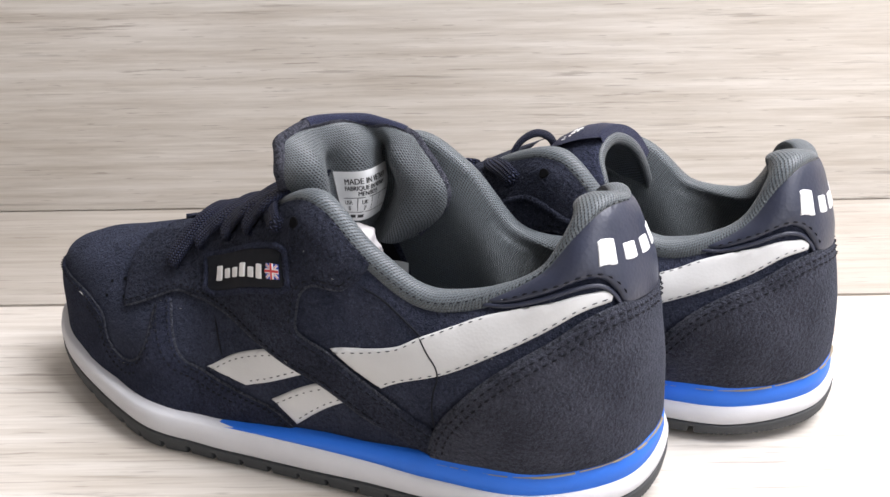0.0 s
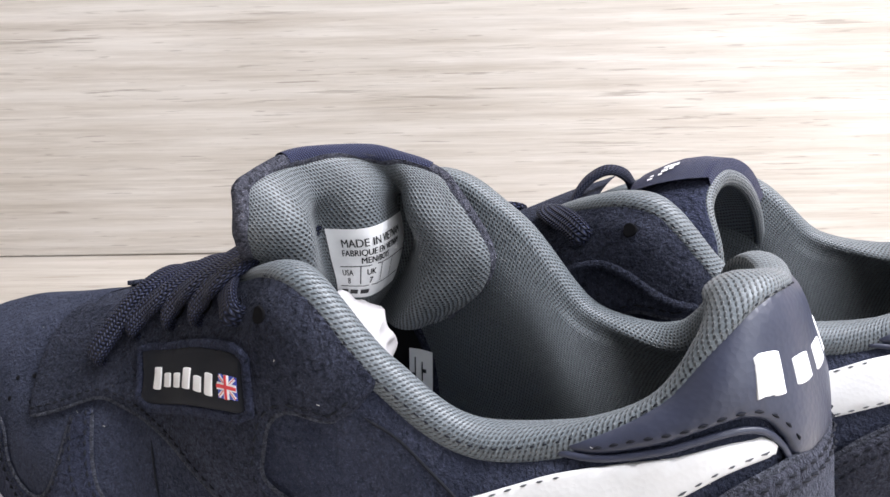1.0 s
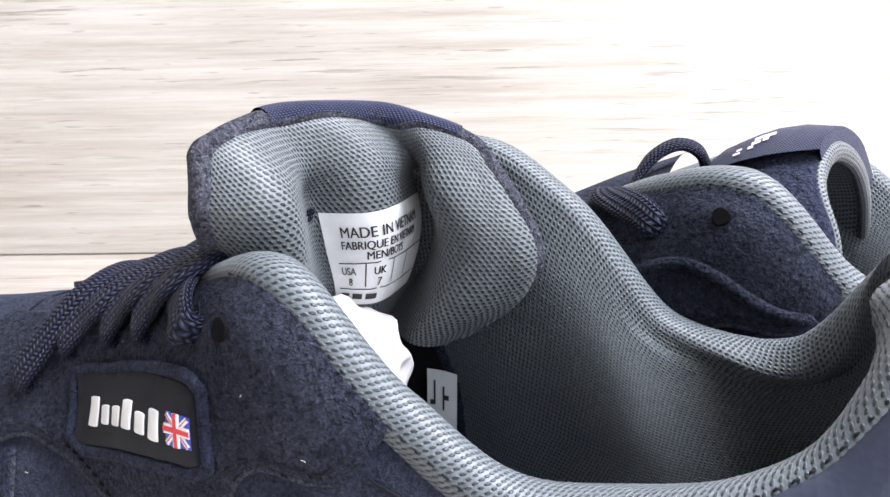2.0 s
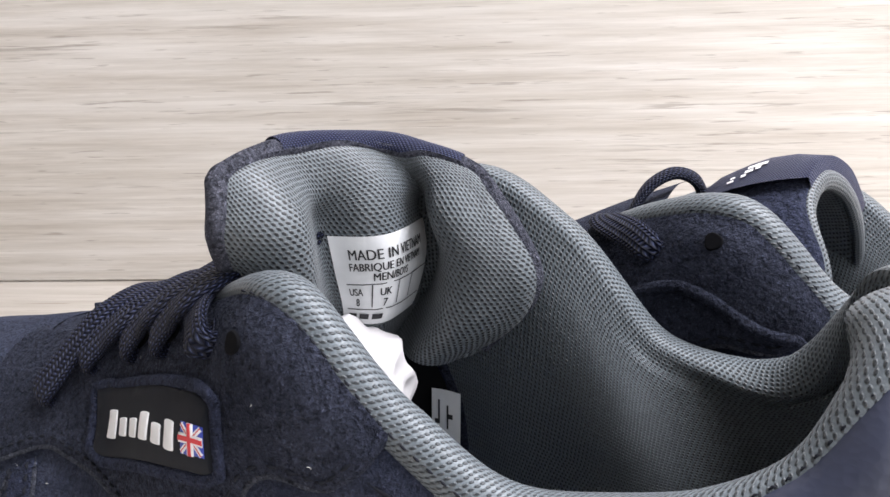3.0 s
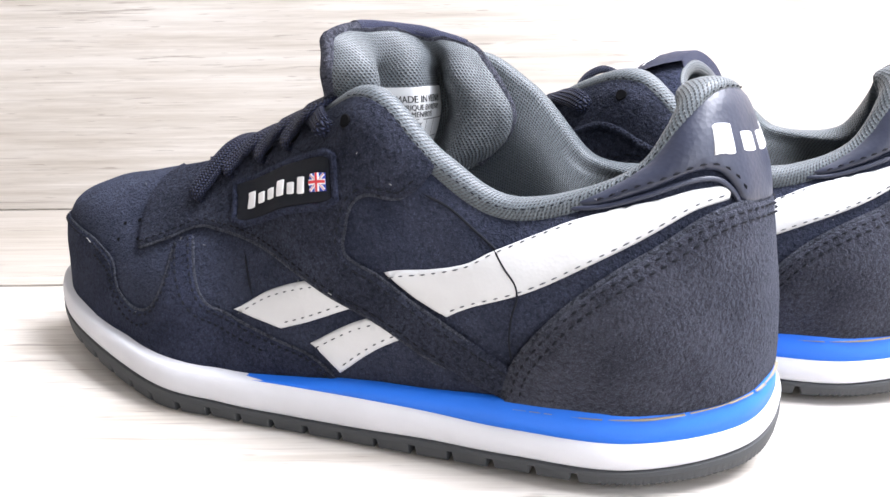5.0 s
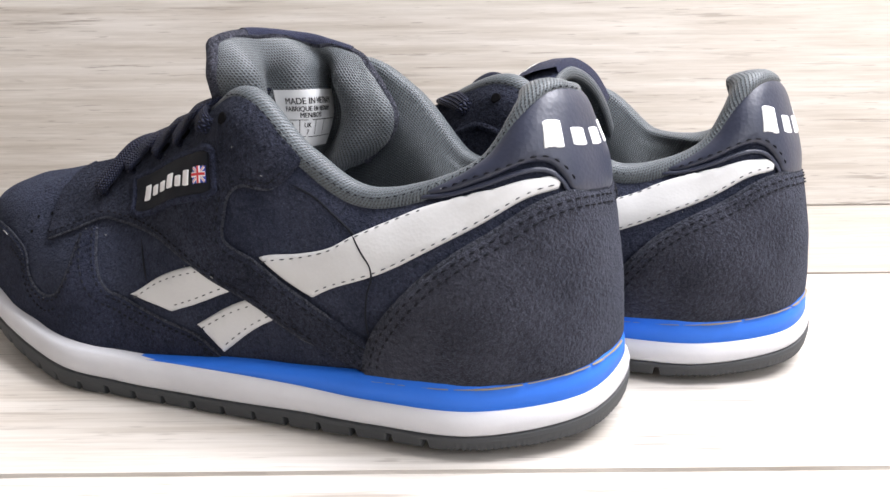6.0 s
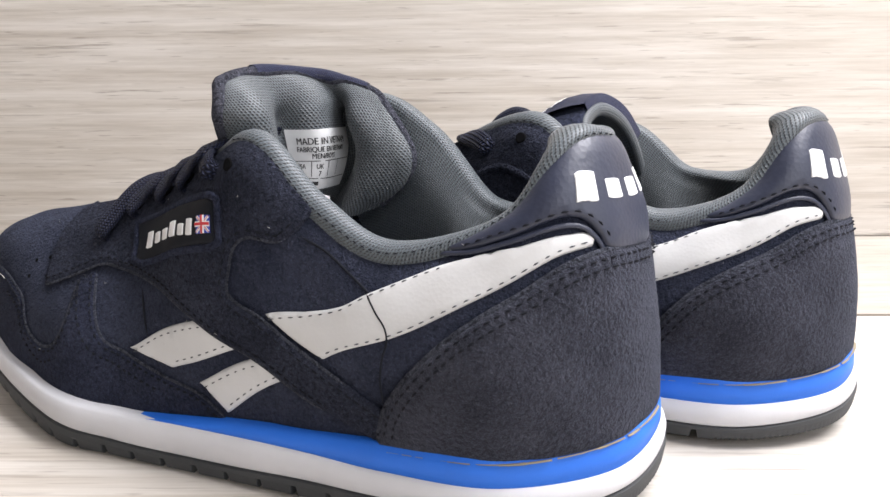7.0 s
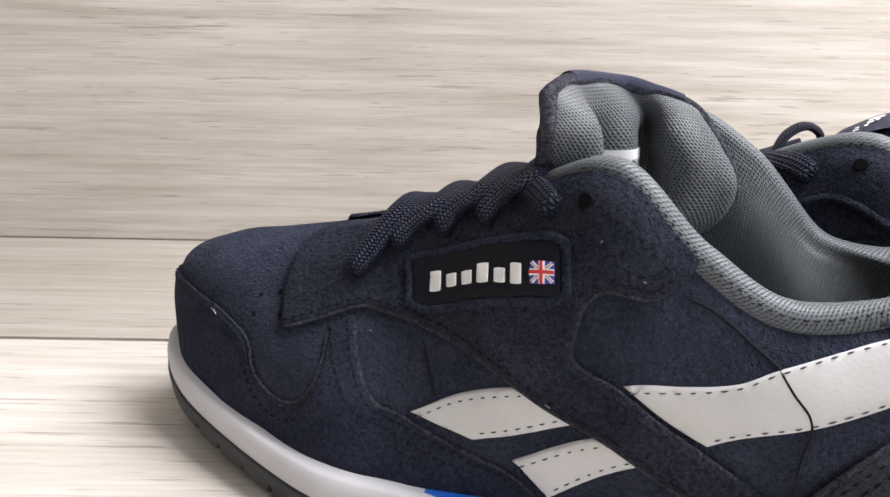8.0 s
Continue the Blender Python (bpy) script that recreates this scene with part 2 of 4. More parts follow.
RIBBON = twill("navy_woven_label", (0.005, 0.007, 0.026), (0.075, 0.090, 0.180))
PAPER = plain("white_tissue", (0.52, 0.50, 0.50), 0.7, 0.2)
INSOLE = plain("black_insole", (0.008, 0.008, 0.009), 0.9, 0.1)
GLUE = plain("dried_glue", (0.30, 0.25, 0.17), 0.7)
WOOD = limed_wood("limed_wood", (1.0, 1.0, 1.0))
WOOD_DARKER = limed_wood("darker_limed_wood", (0.67, 0.655, 0.635))
WALL_PAINT = plain("off_white_wall", (0.62, 0.60, 0.57), 0.8)


# ---- mesh helpers ----
def solid(name, verts, faces, mat, parent=None, label="", uv=None, smooth=True):
    me = bpy.data.meshes.new(name)
    me.from_pydata([tuple(map(float, v)) for v in verts], [], faces)
    if uv is not None:
        layer = me.uv_layers.new(name="uv")
        idx = np.empty(len(me.loops), int)
        me.loops.foreach_get("vertex_index", idx)
        layer.data.foreach_set("uv", np.asarray(uv, np.float32)[idx].ravel())
    me.polygons.foreach_set("use_smooth", [smooth] * len(me.polygons))
    me.materials.append(mat)
    me.update()
    ob = new(name, me)
    if parent is not None:
        ob.parent = parent
    if label:
        tagged(ob, label)
    return ob


def sheet(points, close_i=False, close_j=False, flip=False):
    """Vertices and quads of a grid of points (n, m, 3)."""
    n, m = points.shape[:2]
    faces = []
    for i in range(n if close_i else n - 1):
        for j in range(m if close_j else m - 1):
            a, b = i * m + j, i * m + (j + 1) % m
            c, d = ((i + 1) % n) * m + (j + 1) % m, ((i + 1) % n) * m + j
            faces.append((a, d, c, b) if flip else (a, b, c, d))
    return points.reshape(-1, 3), faces


def grid_uv(points):
    """Arc length along both ways of a grid."""
    du = np.linalg.norm(np.diff(points, axis=0), axis=-1).mean(axis=1)
    dv = np.linalg.norm(np.diff(points, axis=1), axis=-1).mean(axis=0)
    u, v = np.concatenate([[0], np.cumsum(du)]), np.concatenate([[0], np.cumsum(dv)])
    return np.stack(np.broadcast_arrays(u[:, None], v[None, :]), -1).reshape(-1, 2)


def wobble(p, size, amount, seed=0.0):
    """Small even unevenness, the same for all points at one place."""
    return np.array([noise.noise(Vector((q[0] / size + seed, q[1] / size, q[2] / size))) for q in p.reshape(-1, 3)]).reshape(p.shape[:-1]) * amount


def box(name, lo, hi, mat, parent=None, bevel=0.0, label=""):
    bm = bmesh.new()
    bmesh.ops.create_cube(bm, size=1.0)
    for v in bm.verts:
        v.co = Vector([lo[k] + (v.co[k] + 0.5) * (hi[k] - lo[k]) for k in range(3)])
    if bevel:
        bmesh.ops.bevel(bm, geom=bm.edges[:], offset=bevel, segments=2, affect="EDGES")
    me = bpy.data.meshes.new(name)
    bm.to_mesh(me)
    bm.free()
    me.materials.append(mat)
    ob = new(name, me)
    if parent is not None:
        ob.parent = parent
    if label:
        tagged(ob, label)
    return ob


# ---- the shape of the sneaker ----
# Rails of the upper, from the heel's back (first) along the shoe's left side to the toe's tip (last): along, across, up.
RAIL_FEATHER = [(.0068, 0, .0282), (.0145, .0258, .0272), (.040, .0440, .0246), (.075, .0470, .0230), (.102, .0475, .0214),
                (.125, .0465, .0194), (.150, .0465, .0174), (.178, .0475, .0156), (.212, .0470, .0170), (.267, .0262, .0240), (.2910, 0, .0285)]
RAIL_LOW = [(.0092, 0, .052), (.0160, .0252, .052), (.041, .0448, .050), (.0748, .0485, .046), (.1025, .0468, .047),
            (.126, .0462, .050), (.1505, .0455, .046), (.179, .0425, .0415), (.213, .0430, .0425), (.2668, .0236, .0465), (.2920, 0, .0460)]
RAIL_MID = [(.0136, 0, .084), (.0205, .0245, .081), (.0425, .0392, .072), (.076, .0460, .060), (.103, .0435, .067),
            (.1275, .0435, .081), (.151, .0385, .077), (.179, .0302, .0655), (.2145, .0290, .0600), (.2620, .0205, .0602), (.2855, 0, .0608)]
RAIL_HIGH = [(.0196, 0, .1022), (.0258, .0196, .1000), (.0425, .0330, .0858), (.0770, .0405, .0722), (.1025, .0408, .0820),
             (.1262, .0400, .1010), (.1505, .0310, .0925), (.180, .0225, .0795), (.215, .0180, .0722), (.2450, .0130, .0700), (.264, 0, .0697)]
RAIL_TOP = [(.0242, 0, .1106), (.0302, .0155, .1108), (.0440, .0275, .0892), (.0780, .0360, .0777), (.102, .0368, .0890),
            (.1245, .0350, .1085), (.149, .0240, .1015), (.181, .0145, .0876), (.216, .0095, .0786), (.2225, .0050, .0774), (.224, 0, .0774)]
# The heel tab's shoulder, which stands up above the even line of the collar: heights, place and breadth in steps of s.
SHOULDER = [.0030, 1.46, .38]


def spline(values, x, closed):
    """Catmull-Rom through values (first axis) at the real numbers x."""
    values, x = np.asarray(values, float), np.asarray(x, float)
    n = len(values)
    if closed:
        i = np.floor(x).astype(int)
        pick = [values[(i + k) % n] for k in (-1, 0, 1, 2)]
    else:
        i = np.clip(np.floor(x).astype(int), 0, n - 2)
        wide = np.concatenate([[2 * values[0] - values[1]], values, [2 * values[-1] - values[-2]]])
        pick = [wide[i + k] for k in (0, 1, 2, 3)]
    f = (x - i).reshape(x.shape + (1,) * (values.ndim - 1))
    a, b, c, d = pick
    return b + f / 2 * (c - a + f * (2 * a - 5 * b + 4 * c - d + f * (3 * (b - c) + d - a)))


# How the right side's collar differs: it stands up higher towards the tongue.
RISE = np.zeros((11, 3))
RISE[1:6] = (0, 0, -.0035), (0, 0, -.0067), (-.006, 0, .0004), (-.004, 0, .0140), (-.004, 0, .0055)
# How one sneaker's heel differs from the other's, rail by rail: a steeper collar and lower seams.
DIP = np.zeros((5, 11, 3))
DIP[2, 0:3, 2] = -.0045, -.0045, -.0035
DIP[3, 0:4, 2] = -.0018, -.0022, -.0030, -.0020
DIP[4, 0:4, 2] = -.0012, -.0012, -.0027, -.0022
DIP[2, 4:6, 0] = -.002, -.0025
DIP[3:5, 4:6, 0] = -.0045, -.005
DIP[3:5, 3, 0] = -.004
RAILS = []


def whole(left, rise=0.0, slim=1.0):
    """A rail of the left side, closed by its mirror image; slim: how much narrower the right side's waist is."""
    left = np.array(left, float)
    right = (left + rise)[-2:0:-1] * (1, -1, 1)
    right[:, 1] *= np.interp(right[:, 0], (0, .02, .05, .15, .20, .26), (1, (1 + slim) / 2, slim, slim, (1 + slim) / 2, 1))
    return np.concatenate([left, right])


def shape_upper(rise, dip):
    """Set the upper's shape; rise: how far the right side's collar is pulled up; dip: how steep the heel's collar is."""
    low_peak = np.zeros((11, 3))
    low_peak[3:8, 2] = .004 * dip, .003 * dip, -.011 * dip, -.010 * dip, -.005 * dip
    SHOULDER[0] = .0030 + .0022 * dip
    rails = (RAIL_FEATHER, RAIL_LOW, RAIL_MID, RAIL_HIGH, RAIL_TOP)
    RAILS[:] = [whole(np.array(r) + DIP[i] * dip, (RISE * rise + low_peak) * k, w)
                for i, (r, k, w) in enumerate(zip(rails, (0, 0.1, 0.45, 0.85, 1), (0.62, 0.68, 0.78, 0.92, 1)))]


shape_upper(1.0, 0.0)


def upper_point(s, t):
    """The upper's surface: s runs round the shoe (0 heel, 10 toe, 20 heel), t from the sole (0) to the top edge (4)."""
    s, t = np.broadcast_arrays(np.asarray(s, float), np.asarray(t, float))
    levels = np.stack([spline(r, s.ravel(), True) for r in RAILS])
    way = np.abs((s.ravel() + 10) % 20 - 10)
    swell = np.where(s.ravel() % 20 < 10, 1.0, 0.3) * SHOULDER[0] * np.exp(-((way - SHOULDER[1]) / SHOULDER[2]) ** 2)
    levels[3, :, 2] += swell * 0.6
    levels[4, :, 2] += swell
    out = np.empty((s.size, 3))
    tt = np.clip(t.ravel(), -0.5, 4.5)
    i = np.clip(np.floor(tt).astype(int), 0, 3)
    wide = np.concatenate([[2 * levels[0] - levels[1]], levels, [2 * levels[-1] - levels[-2]]])
    k = np.arange(s.size)
    a, b, c, d = (wide[i + j, k] for j in range(4))
    f = (tt - i)[:, None]
    out = b + f / 2 * (c - a + f * (2 * a - 5 * b + 4 * c - d + f * (3 * (b - c) + d - a)))
    return out.reshape(s.shape + (3,))


def upper_normal(s, t):
    e = 0.02
    ds = upper_point(np.asarray(s) + e, t) - upper_point(np.asarray(s) - e, t)
    dt = upper_point(s, np.asarray(t) + e) - upper_point(s, np.asarray(t) - e)
    nrm = np.cross(dt, ds)
    return nrm / np.maximum(np.linalg.norm(nrm, axis=-1, keepdims=True), 1e-9)

# Sole, from the heel to the toe: along, across, then the heights of the tread, the rubber's top, the white foam's top and the upper's edge.
SOLE_PLAN = [(.002, 0), (.0105, .0285), (.040, .0490), (.075, .0525), (.102, .0525), (.125, .0530),
             (.150, .0535), (.178, .0545), (.212, .0530), (.2720, .0290), (.2958, 0)]
SOLE_HEIGHT = [(.0072, .0148, .0213, .0292), (.0048, .0114, .0183, .0283), (.0030, .0085, .0165, .0256), (.0022, .0078, .0159, .0240),
               (.0008, .0074, .0165, .0222), (.0004, .0066, .0168, .0205), (.0, .0062, .0166, .0180), (.0, .0066, .0166, .0158),
               (.0005, .0088, .0182, .0170), (.0085, .0165, .0248, .0230), (.0165, .0228, .0300, .0270)]


def sole_ring(s):
    plan = whole([(u, v, 0) for u, v in SOLE_PLAN], 0.0, 0.60)
    high = np.array(SOLE_HEIGHT)
    high = np.concatenate([high, high[-2:0:-1]])
    p, h = spline(plan, s, True), spline(high, s, True)
    e = spline(plan, s + 0.02, True) - spline(plan, s - 0.02, True)
    out = np.stack([-e[:, 1], e[:, 0], 0 * e[:, 0]], -1)
    out /= np.linalg.norm(out, axis=1, keepdims=True)
    return p, out, h


def sole_band(levels, count, cap=False):
    """A ring-shaped band; levels: functions of (heights, places) that give the height and the step outwards."""
    s = np.linspace(0, 20, count, endpoint=False)
    p, out, h = sole_ring(s)
    centre = np.array([0.14, 0, 0])
    if ((p - centre) * out).sum() < 0:
        out = -out
    rows = []
    for level in levels:
        z, step = level(h, p, s)
        q = p + out * np.asarray(step).reshape(-1, 1)
        q[:, 2] = z
        rows.append(q)
    verts, faces = sheet(np.stack(rows, 1), close_i=True, flip=True)
    if cap:
        n = len(levels)
        faces.append(tuple(i * n for i in range(count)))
    return verts, faces


def build_sole(shoe):
    def tread(h, p, s):
        u = p[:, 0]
        lug = np.abs(((u - 0.1192) / 0.0128 + 0.5) % 1 - 0.5) * 0.0128
        cut = np.where((lug < 0.0011) & (u > 0.05) & (u < 0.262), 0.0030, 0.0)
        saw = np.where(u < 0.05, 0.0006 * (np.sin(s * 110) > 0), 0.0)
        return h[:, 0] + cut + saw

    outsole = [lambda h, p, s: (tread(h, p, s) + 0.0002, -0.012), lambda h, p, s: (tread(h, p, s), -0.0012),
               lambda h, p, s: (tread(h, p, s) + 0.0010, 0.0002), lambda h, p, s: (h[:, 1] * 0.5 + h[:, 0] * 0.5 + 0.0012, 0.0008),
               lambda h, p, s: (h[:, 1] - 0.0004, 0.0007), lambda h, p, s: (h[:, 1], -0.0004), lambda h, p, s: (h[:, 1] + 0.0002, -0.010)]
    v, f = sole_band(outsole, 1000, cap=True)
    solid("outsole", v, f, RUBBER, shoe, "dark grey rubber outsole with cut lugs", smooth=False)
    mid = [lambda h, p, s: (h[:, 1] - 0.0004, -0.010), lambda h, p, s: (h[:, 1] - 0.0002, -0.0006), lambda h, p, s: (h[:, 1] + 0.0008, 0.0004),
           lambda h, p, s: (h[:, 1] * 0.5 + h[:, 2] * 0.5, 0.0006), lambda h, p, s: (h[:, 2] - 0.0008, -0.0002),
           lambda h, p, s: (h[:, 2], -0.0012), lambda h, p, s: (h[:, 2] - 0.0003, -0.012)]
    v, f = sole_band(mid, 640)
    solid("midsole", v, f, WHITE_FOAM, shoe, "white foam midsole")
    wedge = [lambda h, p, s: (h[:, 2] - 0.0012, -0.010), lambda h, p, s: (h[:, 2] - 0.0008, -0.0012), lambda h, p, s: (h[:, 2] * 0.5 + h[:, 3] * 0.5, -0.0016),
             lambda h, p, s: (h[:, 3] - 0.0004, -0.0026), lambda h, p, s: (h[:, 3] + 0.0002, -0.0042), lambda h, p, s: (h[:, 3], -0.014)]
    v, f = sole_band(wedge, 640)
    solid("wedge", v, f, BLUE_FOAM, shoe, "bright blue foam heel wedge")
    # thin uneven line of dried glue where the upper meets the sole
    rng = random.Random(4)
    verts, faces = [], []
    for k in range(110):
        s0 = rng.uniform(0, 5.6)
        ss = np.linspace(s0, s0 + rng.uniform(0.05, 0.22), 6)
        q, nrm = upper_point(ss, np.full(6, -0.035)), upper_normal(ss, np.full(6, -0.035))
        nrm = nrm * (4.2 if s0 < 3.1 else 2.0)
        r = rng.uniform(0.00008, 0.00026)
        ring = np.stack([q + nrm * 0.0006 + np.array([0, 0, -r]), q + nrm * (0.0006 + r), q + nrm * 0.0006 + np.array([0, 0, r])], 1)
        v, f = sheet(ring, close_j=True)
        faces += [tuple(i + len(verts) for i in g) for g in f]
        verts += list(v)
    solid("glue_line", verts, faces, GLUE, shoe, "uneven line of dried tan glue")


def build_upper(shoe):
    s, t = np.linspace(0, 20, 200, endpoint=False), np.linspace(-0.12, 4, 40)
    p = upper_point(s[:, None], t[None, :])
    p = p + upper_normal(s[:, None], t[None, :]) * wobble(p, 0.018, 0.0007)[..., None]
    v, f = sheet(p, close_i=True)
    solid("quarter", v, f, QUARTER, shoe, "dark navy fabric and suede upper")


def edge(points, n=14):
    """An open smooth line through (s, t) points."""
    return [tuple(q) for q in spline(points, np.linspace(0, len(points) - 1, n * (len(points) - 1) // 2 + 2), False)]


def outline(*edges):
    """A closed outline from smooth edges, with corners where they meet."""
    line = []
    for points in edges:
        line += edge(points)[:-1] if len(points) > 2 else [points[0], tuple((np.array(points[0]) + points[1]) / 2)]
    return np.array(line)


METRIC = np.array([0.0275, 0.0165])


def panel(name, ring, mat, parent, thick=0.0012, rim=0.0012, step=0.0026, base=0.0, label="", puff=0.0, mirror=False):
    """A piece laid on the upper, with a rounded edge. ring: its outline in (s, t)."""
    flat = ring * METRIC
    dense = []
    for a, b in zip(flat, np.roll(flat, -1, 0)):
        k = max(1, int(np.linalg.norm(b - a) / (step * 0.6)))
        dense += [a + (b - a) * i / k for i in range(k)]
    dense = np.array(dense)
    lo, hi = dense.min(0), dense.max(0)
    gx, gy = np.meshgrid(np.arange(lo[0], hi[0], step), np.arange(lo[1], hi[1], step * 0.87))
    gx = gx + (np.arange(gx.shape[0]) % 2)[:, None] * step / 2
    inner = np.stack([gx.ravel(), gy.ravel()], -1)
    a, b = dense, np.roll(dense, -1, 0)
    inside = np.zeros(len(inner), bool)
    for (x0, y0), (x1, y1) in zip(a, b):
        hit = (y0 > inner[:, 1]) != (y1 > inner[:, 1])
        if y0 != y1:
            inside ^= hit & (inner[:, 0] < (x1 - x0) * (inner[:, 1] - y0) / (y1 - y0) + x0)
    far = np.sqrt(((inner[:, None] - dense[None]) ** 2).sum(-1)).min(1) if len(inner) else np.zeros(0)
    inner = inner[inside & (far > rim * 0.9)]
    # two rows just inside the edge give it its roundness
    tang = np.roll(dense, -1, 0) - np.roll(dense, 1, 0)
    nrm2 = np.stack([-tang[:, 1], tang[:, 0]], -1)
    nrm2 /= np.maximum(np.linalg.norm(nrm2, axis=1, keepdims=True), 1e-9)
    area = 0.5 * np.sum(a[:, 0] * b[:, 1] - b[:, 0] * a[:, 1])
    nrm2 *= 1 if area > 0 else -1
    rows = [dense + nrm2 * rim * k for k in (0.25, 0.7)]
    pts = np.concatenate([dense] + rows + [inner])
    n = len(dense)
    got = delaunay_2d_cdt([Vector(q) for q in pts], [(i, (i + 1) % n) for i in range(n)], [], 1, 1e-7)
    xy = np.array([(q.x, q.y) for q in got[0]])
    st = xy / METRIC
    if mirror:
        st = st * (-1, 1) + (20, 0)
    gap = np.sqrt(((xy[:, None] - dense[None]) ** 2).sum(-1)).min(1)
    f = np.clip(gap / rim, 0, 1)
    h = base + thick * np.sqrt(np.maximum(0, 1 - (1 - f) ** 2)) - 0.0002 * (f < 0.01)
    if puff:
        h = h + puff * np.clip(gap / 0.006, 0, 1)
    p = upper_point(st[:, 0], st[:, 1])
    h = h + wobble(p, 0.018, 0.0007) + wobble(p, 0.006, 0.00018, 5.0)
    p = p + upper_normal(st[:, 0], st[:, 1]) * h[:, None]
    faces = [tuple(g) if not mirror else tuple(g)[::-1] for g in got[2]]
    return solid(name, p, [g[::-1] for g in faces], mat, parent, label)


def stitches(name, lines, parent, height, inset=0.0, long=0.0021, gap=0.0011, thick=0.00040, mat=None, label=""):
    """Rows of short threads along smooth (s, t) lines, each drawn in by inset metres."""
    verts, faces = [], []
    for points in lines:
        st = np.array(edge(points, 40))
        p, nrm = upper_point(st[:, 0], st[:, 1]), upper_normal(st[:, 0], st[:, 1])
        run = np.concatenate([[0], np.cumsum(np.linalg.norm(np.diff(p, axis=0), axis=1))])
        at = np.arange(gap, run[-1] - long, long + gap)
        for x in at:
            ends = []
            for y in (x, x + long / 2, x + long):
                ends.append((np.array([np.interp(y, run, p[:, k]) for k in range(3)]), np.array([np.interp(y, run, nrm[:, k]) for k in range(3)])))
            way = ends[2][0] - ends[0][0]
            way /= np.linalg.norm(way)
            side = np.cross(way, ends[1][1])
            ring = []
            for (q, m), w, lift in zip(ends, (0.45, 1.0, 0.45), (-0.0002, 0.00012, -0.0002)):
                q = q + side * inset + m * (height + lift + float(wobble(q, 0.018, 0.0007)))
                ring.append([q + side * thick * w, q + m * thick * w, q - side * thick * w, q - m * thick])
            v, f = sheet(np.array(ring), close_j=True)
            faces += [tuple(i + len(verts) for i in g) for g in f]
            verts += list(v)
    return tagged(solid(name, verts, faces, mat or THREAD, parent, label), kind="stuff")


def crease(name, lines, parent, mat, height=0.0, width=0.0007, label=""):
    """A narrow raised or sunken cord along (s, t) lines."""
    verts, faces = [], []
    for points in lines:
        st = np.array(edge(points, 24))
        p, nrm = upper_point(st[:, 0], st[:, 1]), upper_normal(st[:, 0], st[:, 1])
        way = np.gradient(p, axis=0)
        way /= np.linalg.norm(way, axis=1, keepdims=True)
        side = np.cross(way, nrm)
        lift = (height + wobble(p, 0.018, 0.0007))[:, None]
        taper = np.clip(np.minimum(np.arange(len(p)), np.arange(len(p))[::-1]) / 3, 0.15, 1)[:, None]
        ring = np.stack([p + nrm * (lift + np.sin(a) * width * 0.7 * taper) + side * np.cos(a) * width * taper for a in np.linspace(0, 2 * math.pi, 8, endpoint=False)], 1)
        v, f = sheet(ring, close_j=True)
        faces += [tuple(i + len(verts) for i in g) for g in f]
        verts += list(v)
    return solid(name, verts, faces, mat, parent, label)


def round_rect(x0, x1, y0, y1, r, n=5):
    pts = []
    for cx, cy, a in ((x1 - r, y1 - r, 0), (x0 + r, y1 - r, 90), (x0 + r, y0 + r, 180), (x1 - r, y0 + r, 270)):
        pts += [(cx + r * math.cos(radians(a + 90 * k / n)), cy + r * math.sin(radians(a + 90 * k / n))) for k in range(n + 1)]
    return np.array(pts)


def quad_map(corners, xy):
    """Places in (s, t) from 0..1 places in a four-cornered field: lower left, lower right, upper right, upper left."""
    a, b, c, d = (np.array(k, float) for k in corners)
    x, y = xy[:, :1], xy[:, 1:]
    return a * (1 - x) * (1 - y) + b * x * (1 - y) + c * x * y + d * (1 - x) * y


def word_shape(parent, corners, base, thick, dip=0.0):
    """A brand's word, drawn as a row of plain rounded bars of its size."""
    total = WORD[-1][1]
    for x0, x1, y0, y1 in WORD:
        r = round_rect(x0 / total, x1 / total, y0, y1, min(0.05, (x1 - x0) / total * 0.45))
        at = quad_map(corners, r)
        at[:, 1] -= dip * np.maximum(0, 1 - (at[:, 0] / 1.16) ** 2)
        panel("word_bar", at, PRINT_WHITE, parent, thick, 0.0004, 0.0016, base)


# bars of the brand's word: from, to, and lower and upper ends
WORD = ((0.0, 0.125, 0.0, 0.95), (0.185, 0.30, 0.10, 0.70), (0.355, 0.47, 0.10, 0.70), (0.525, 0.645, 0.10, 0.94), (0.70, 0.815, 0.10, 0.70), (0.87, 0.99, 0.08, 0.94))
STRAP_LOWER = [(8.22, 1.45), (7.98, 1.68), (7.60, 1.95), (7.28, 1.85), (6.68, 1.60), (5.88, 1.21), (5.22, 0.89), (4.41, 0.62), (3.76, 0.34), (3.14, 0.03)]
STRAP_UPPER = [(3.02, 0.46), (3.45, 0.75), (3.83, 0.95), (4.17, 1.09), (4.63, 1.24), (5.00, 1.31), (5.18, 1.42), (5.14, 1.63), (5.05, 1.86), (4.86, 2.05),
               (4.55, 2.24), (4.35, 2.46), (4.15, 3.05), (4.06, 3.92)]
STRAP_TOP = [(4.06, 3.92), (4.5, 3.97), (5.0, 3.97), (5.6, 3.97), (6.3, 3.97), (7.0, 3.97), (7.6, 3.97), (8.2, 3.97), (8.6, 3.97)]
STRAP_FRONT = [(8.6, 3.97), (8.48, 3.30), (8.34, 2.45), (8.27, 1.80), (8.22, 1.45)]
GUARD_FRONT = [(10.0, 1.52), (9.40, 1.46), (8.93, 1.36), (8.67, 1.26), (8.46, 1.06), (8.37, 0.68), (8.18, 0.52), (7.98, 0.66), (7.84, 1.08), (7.84, 1.66)]
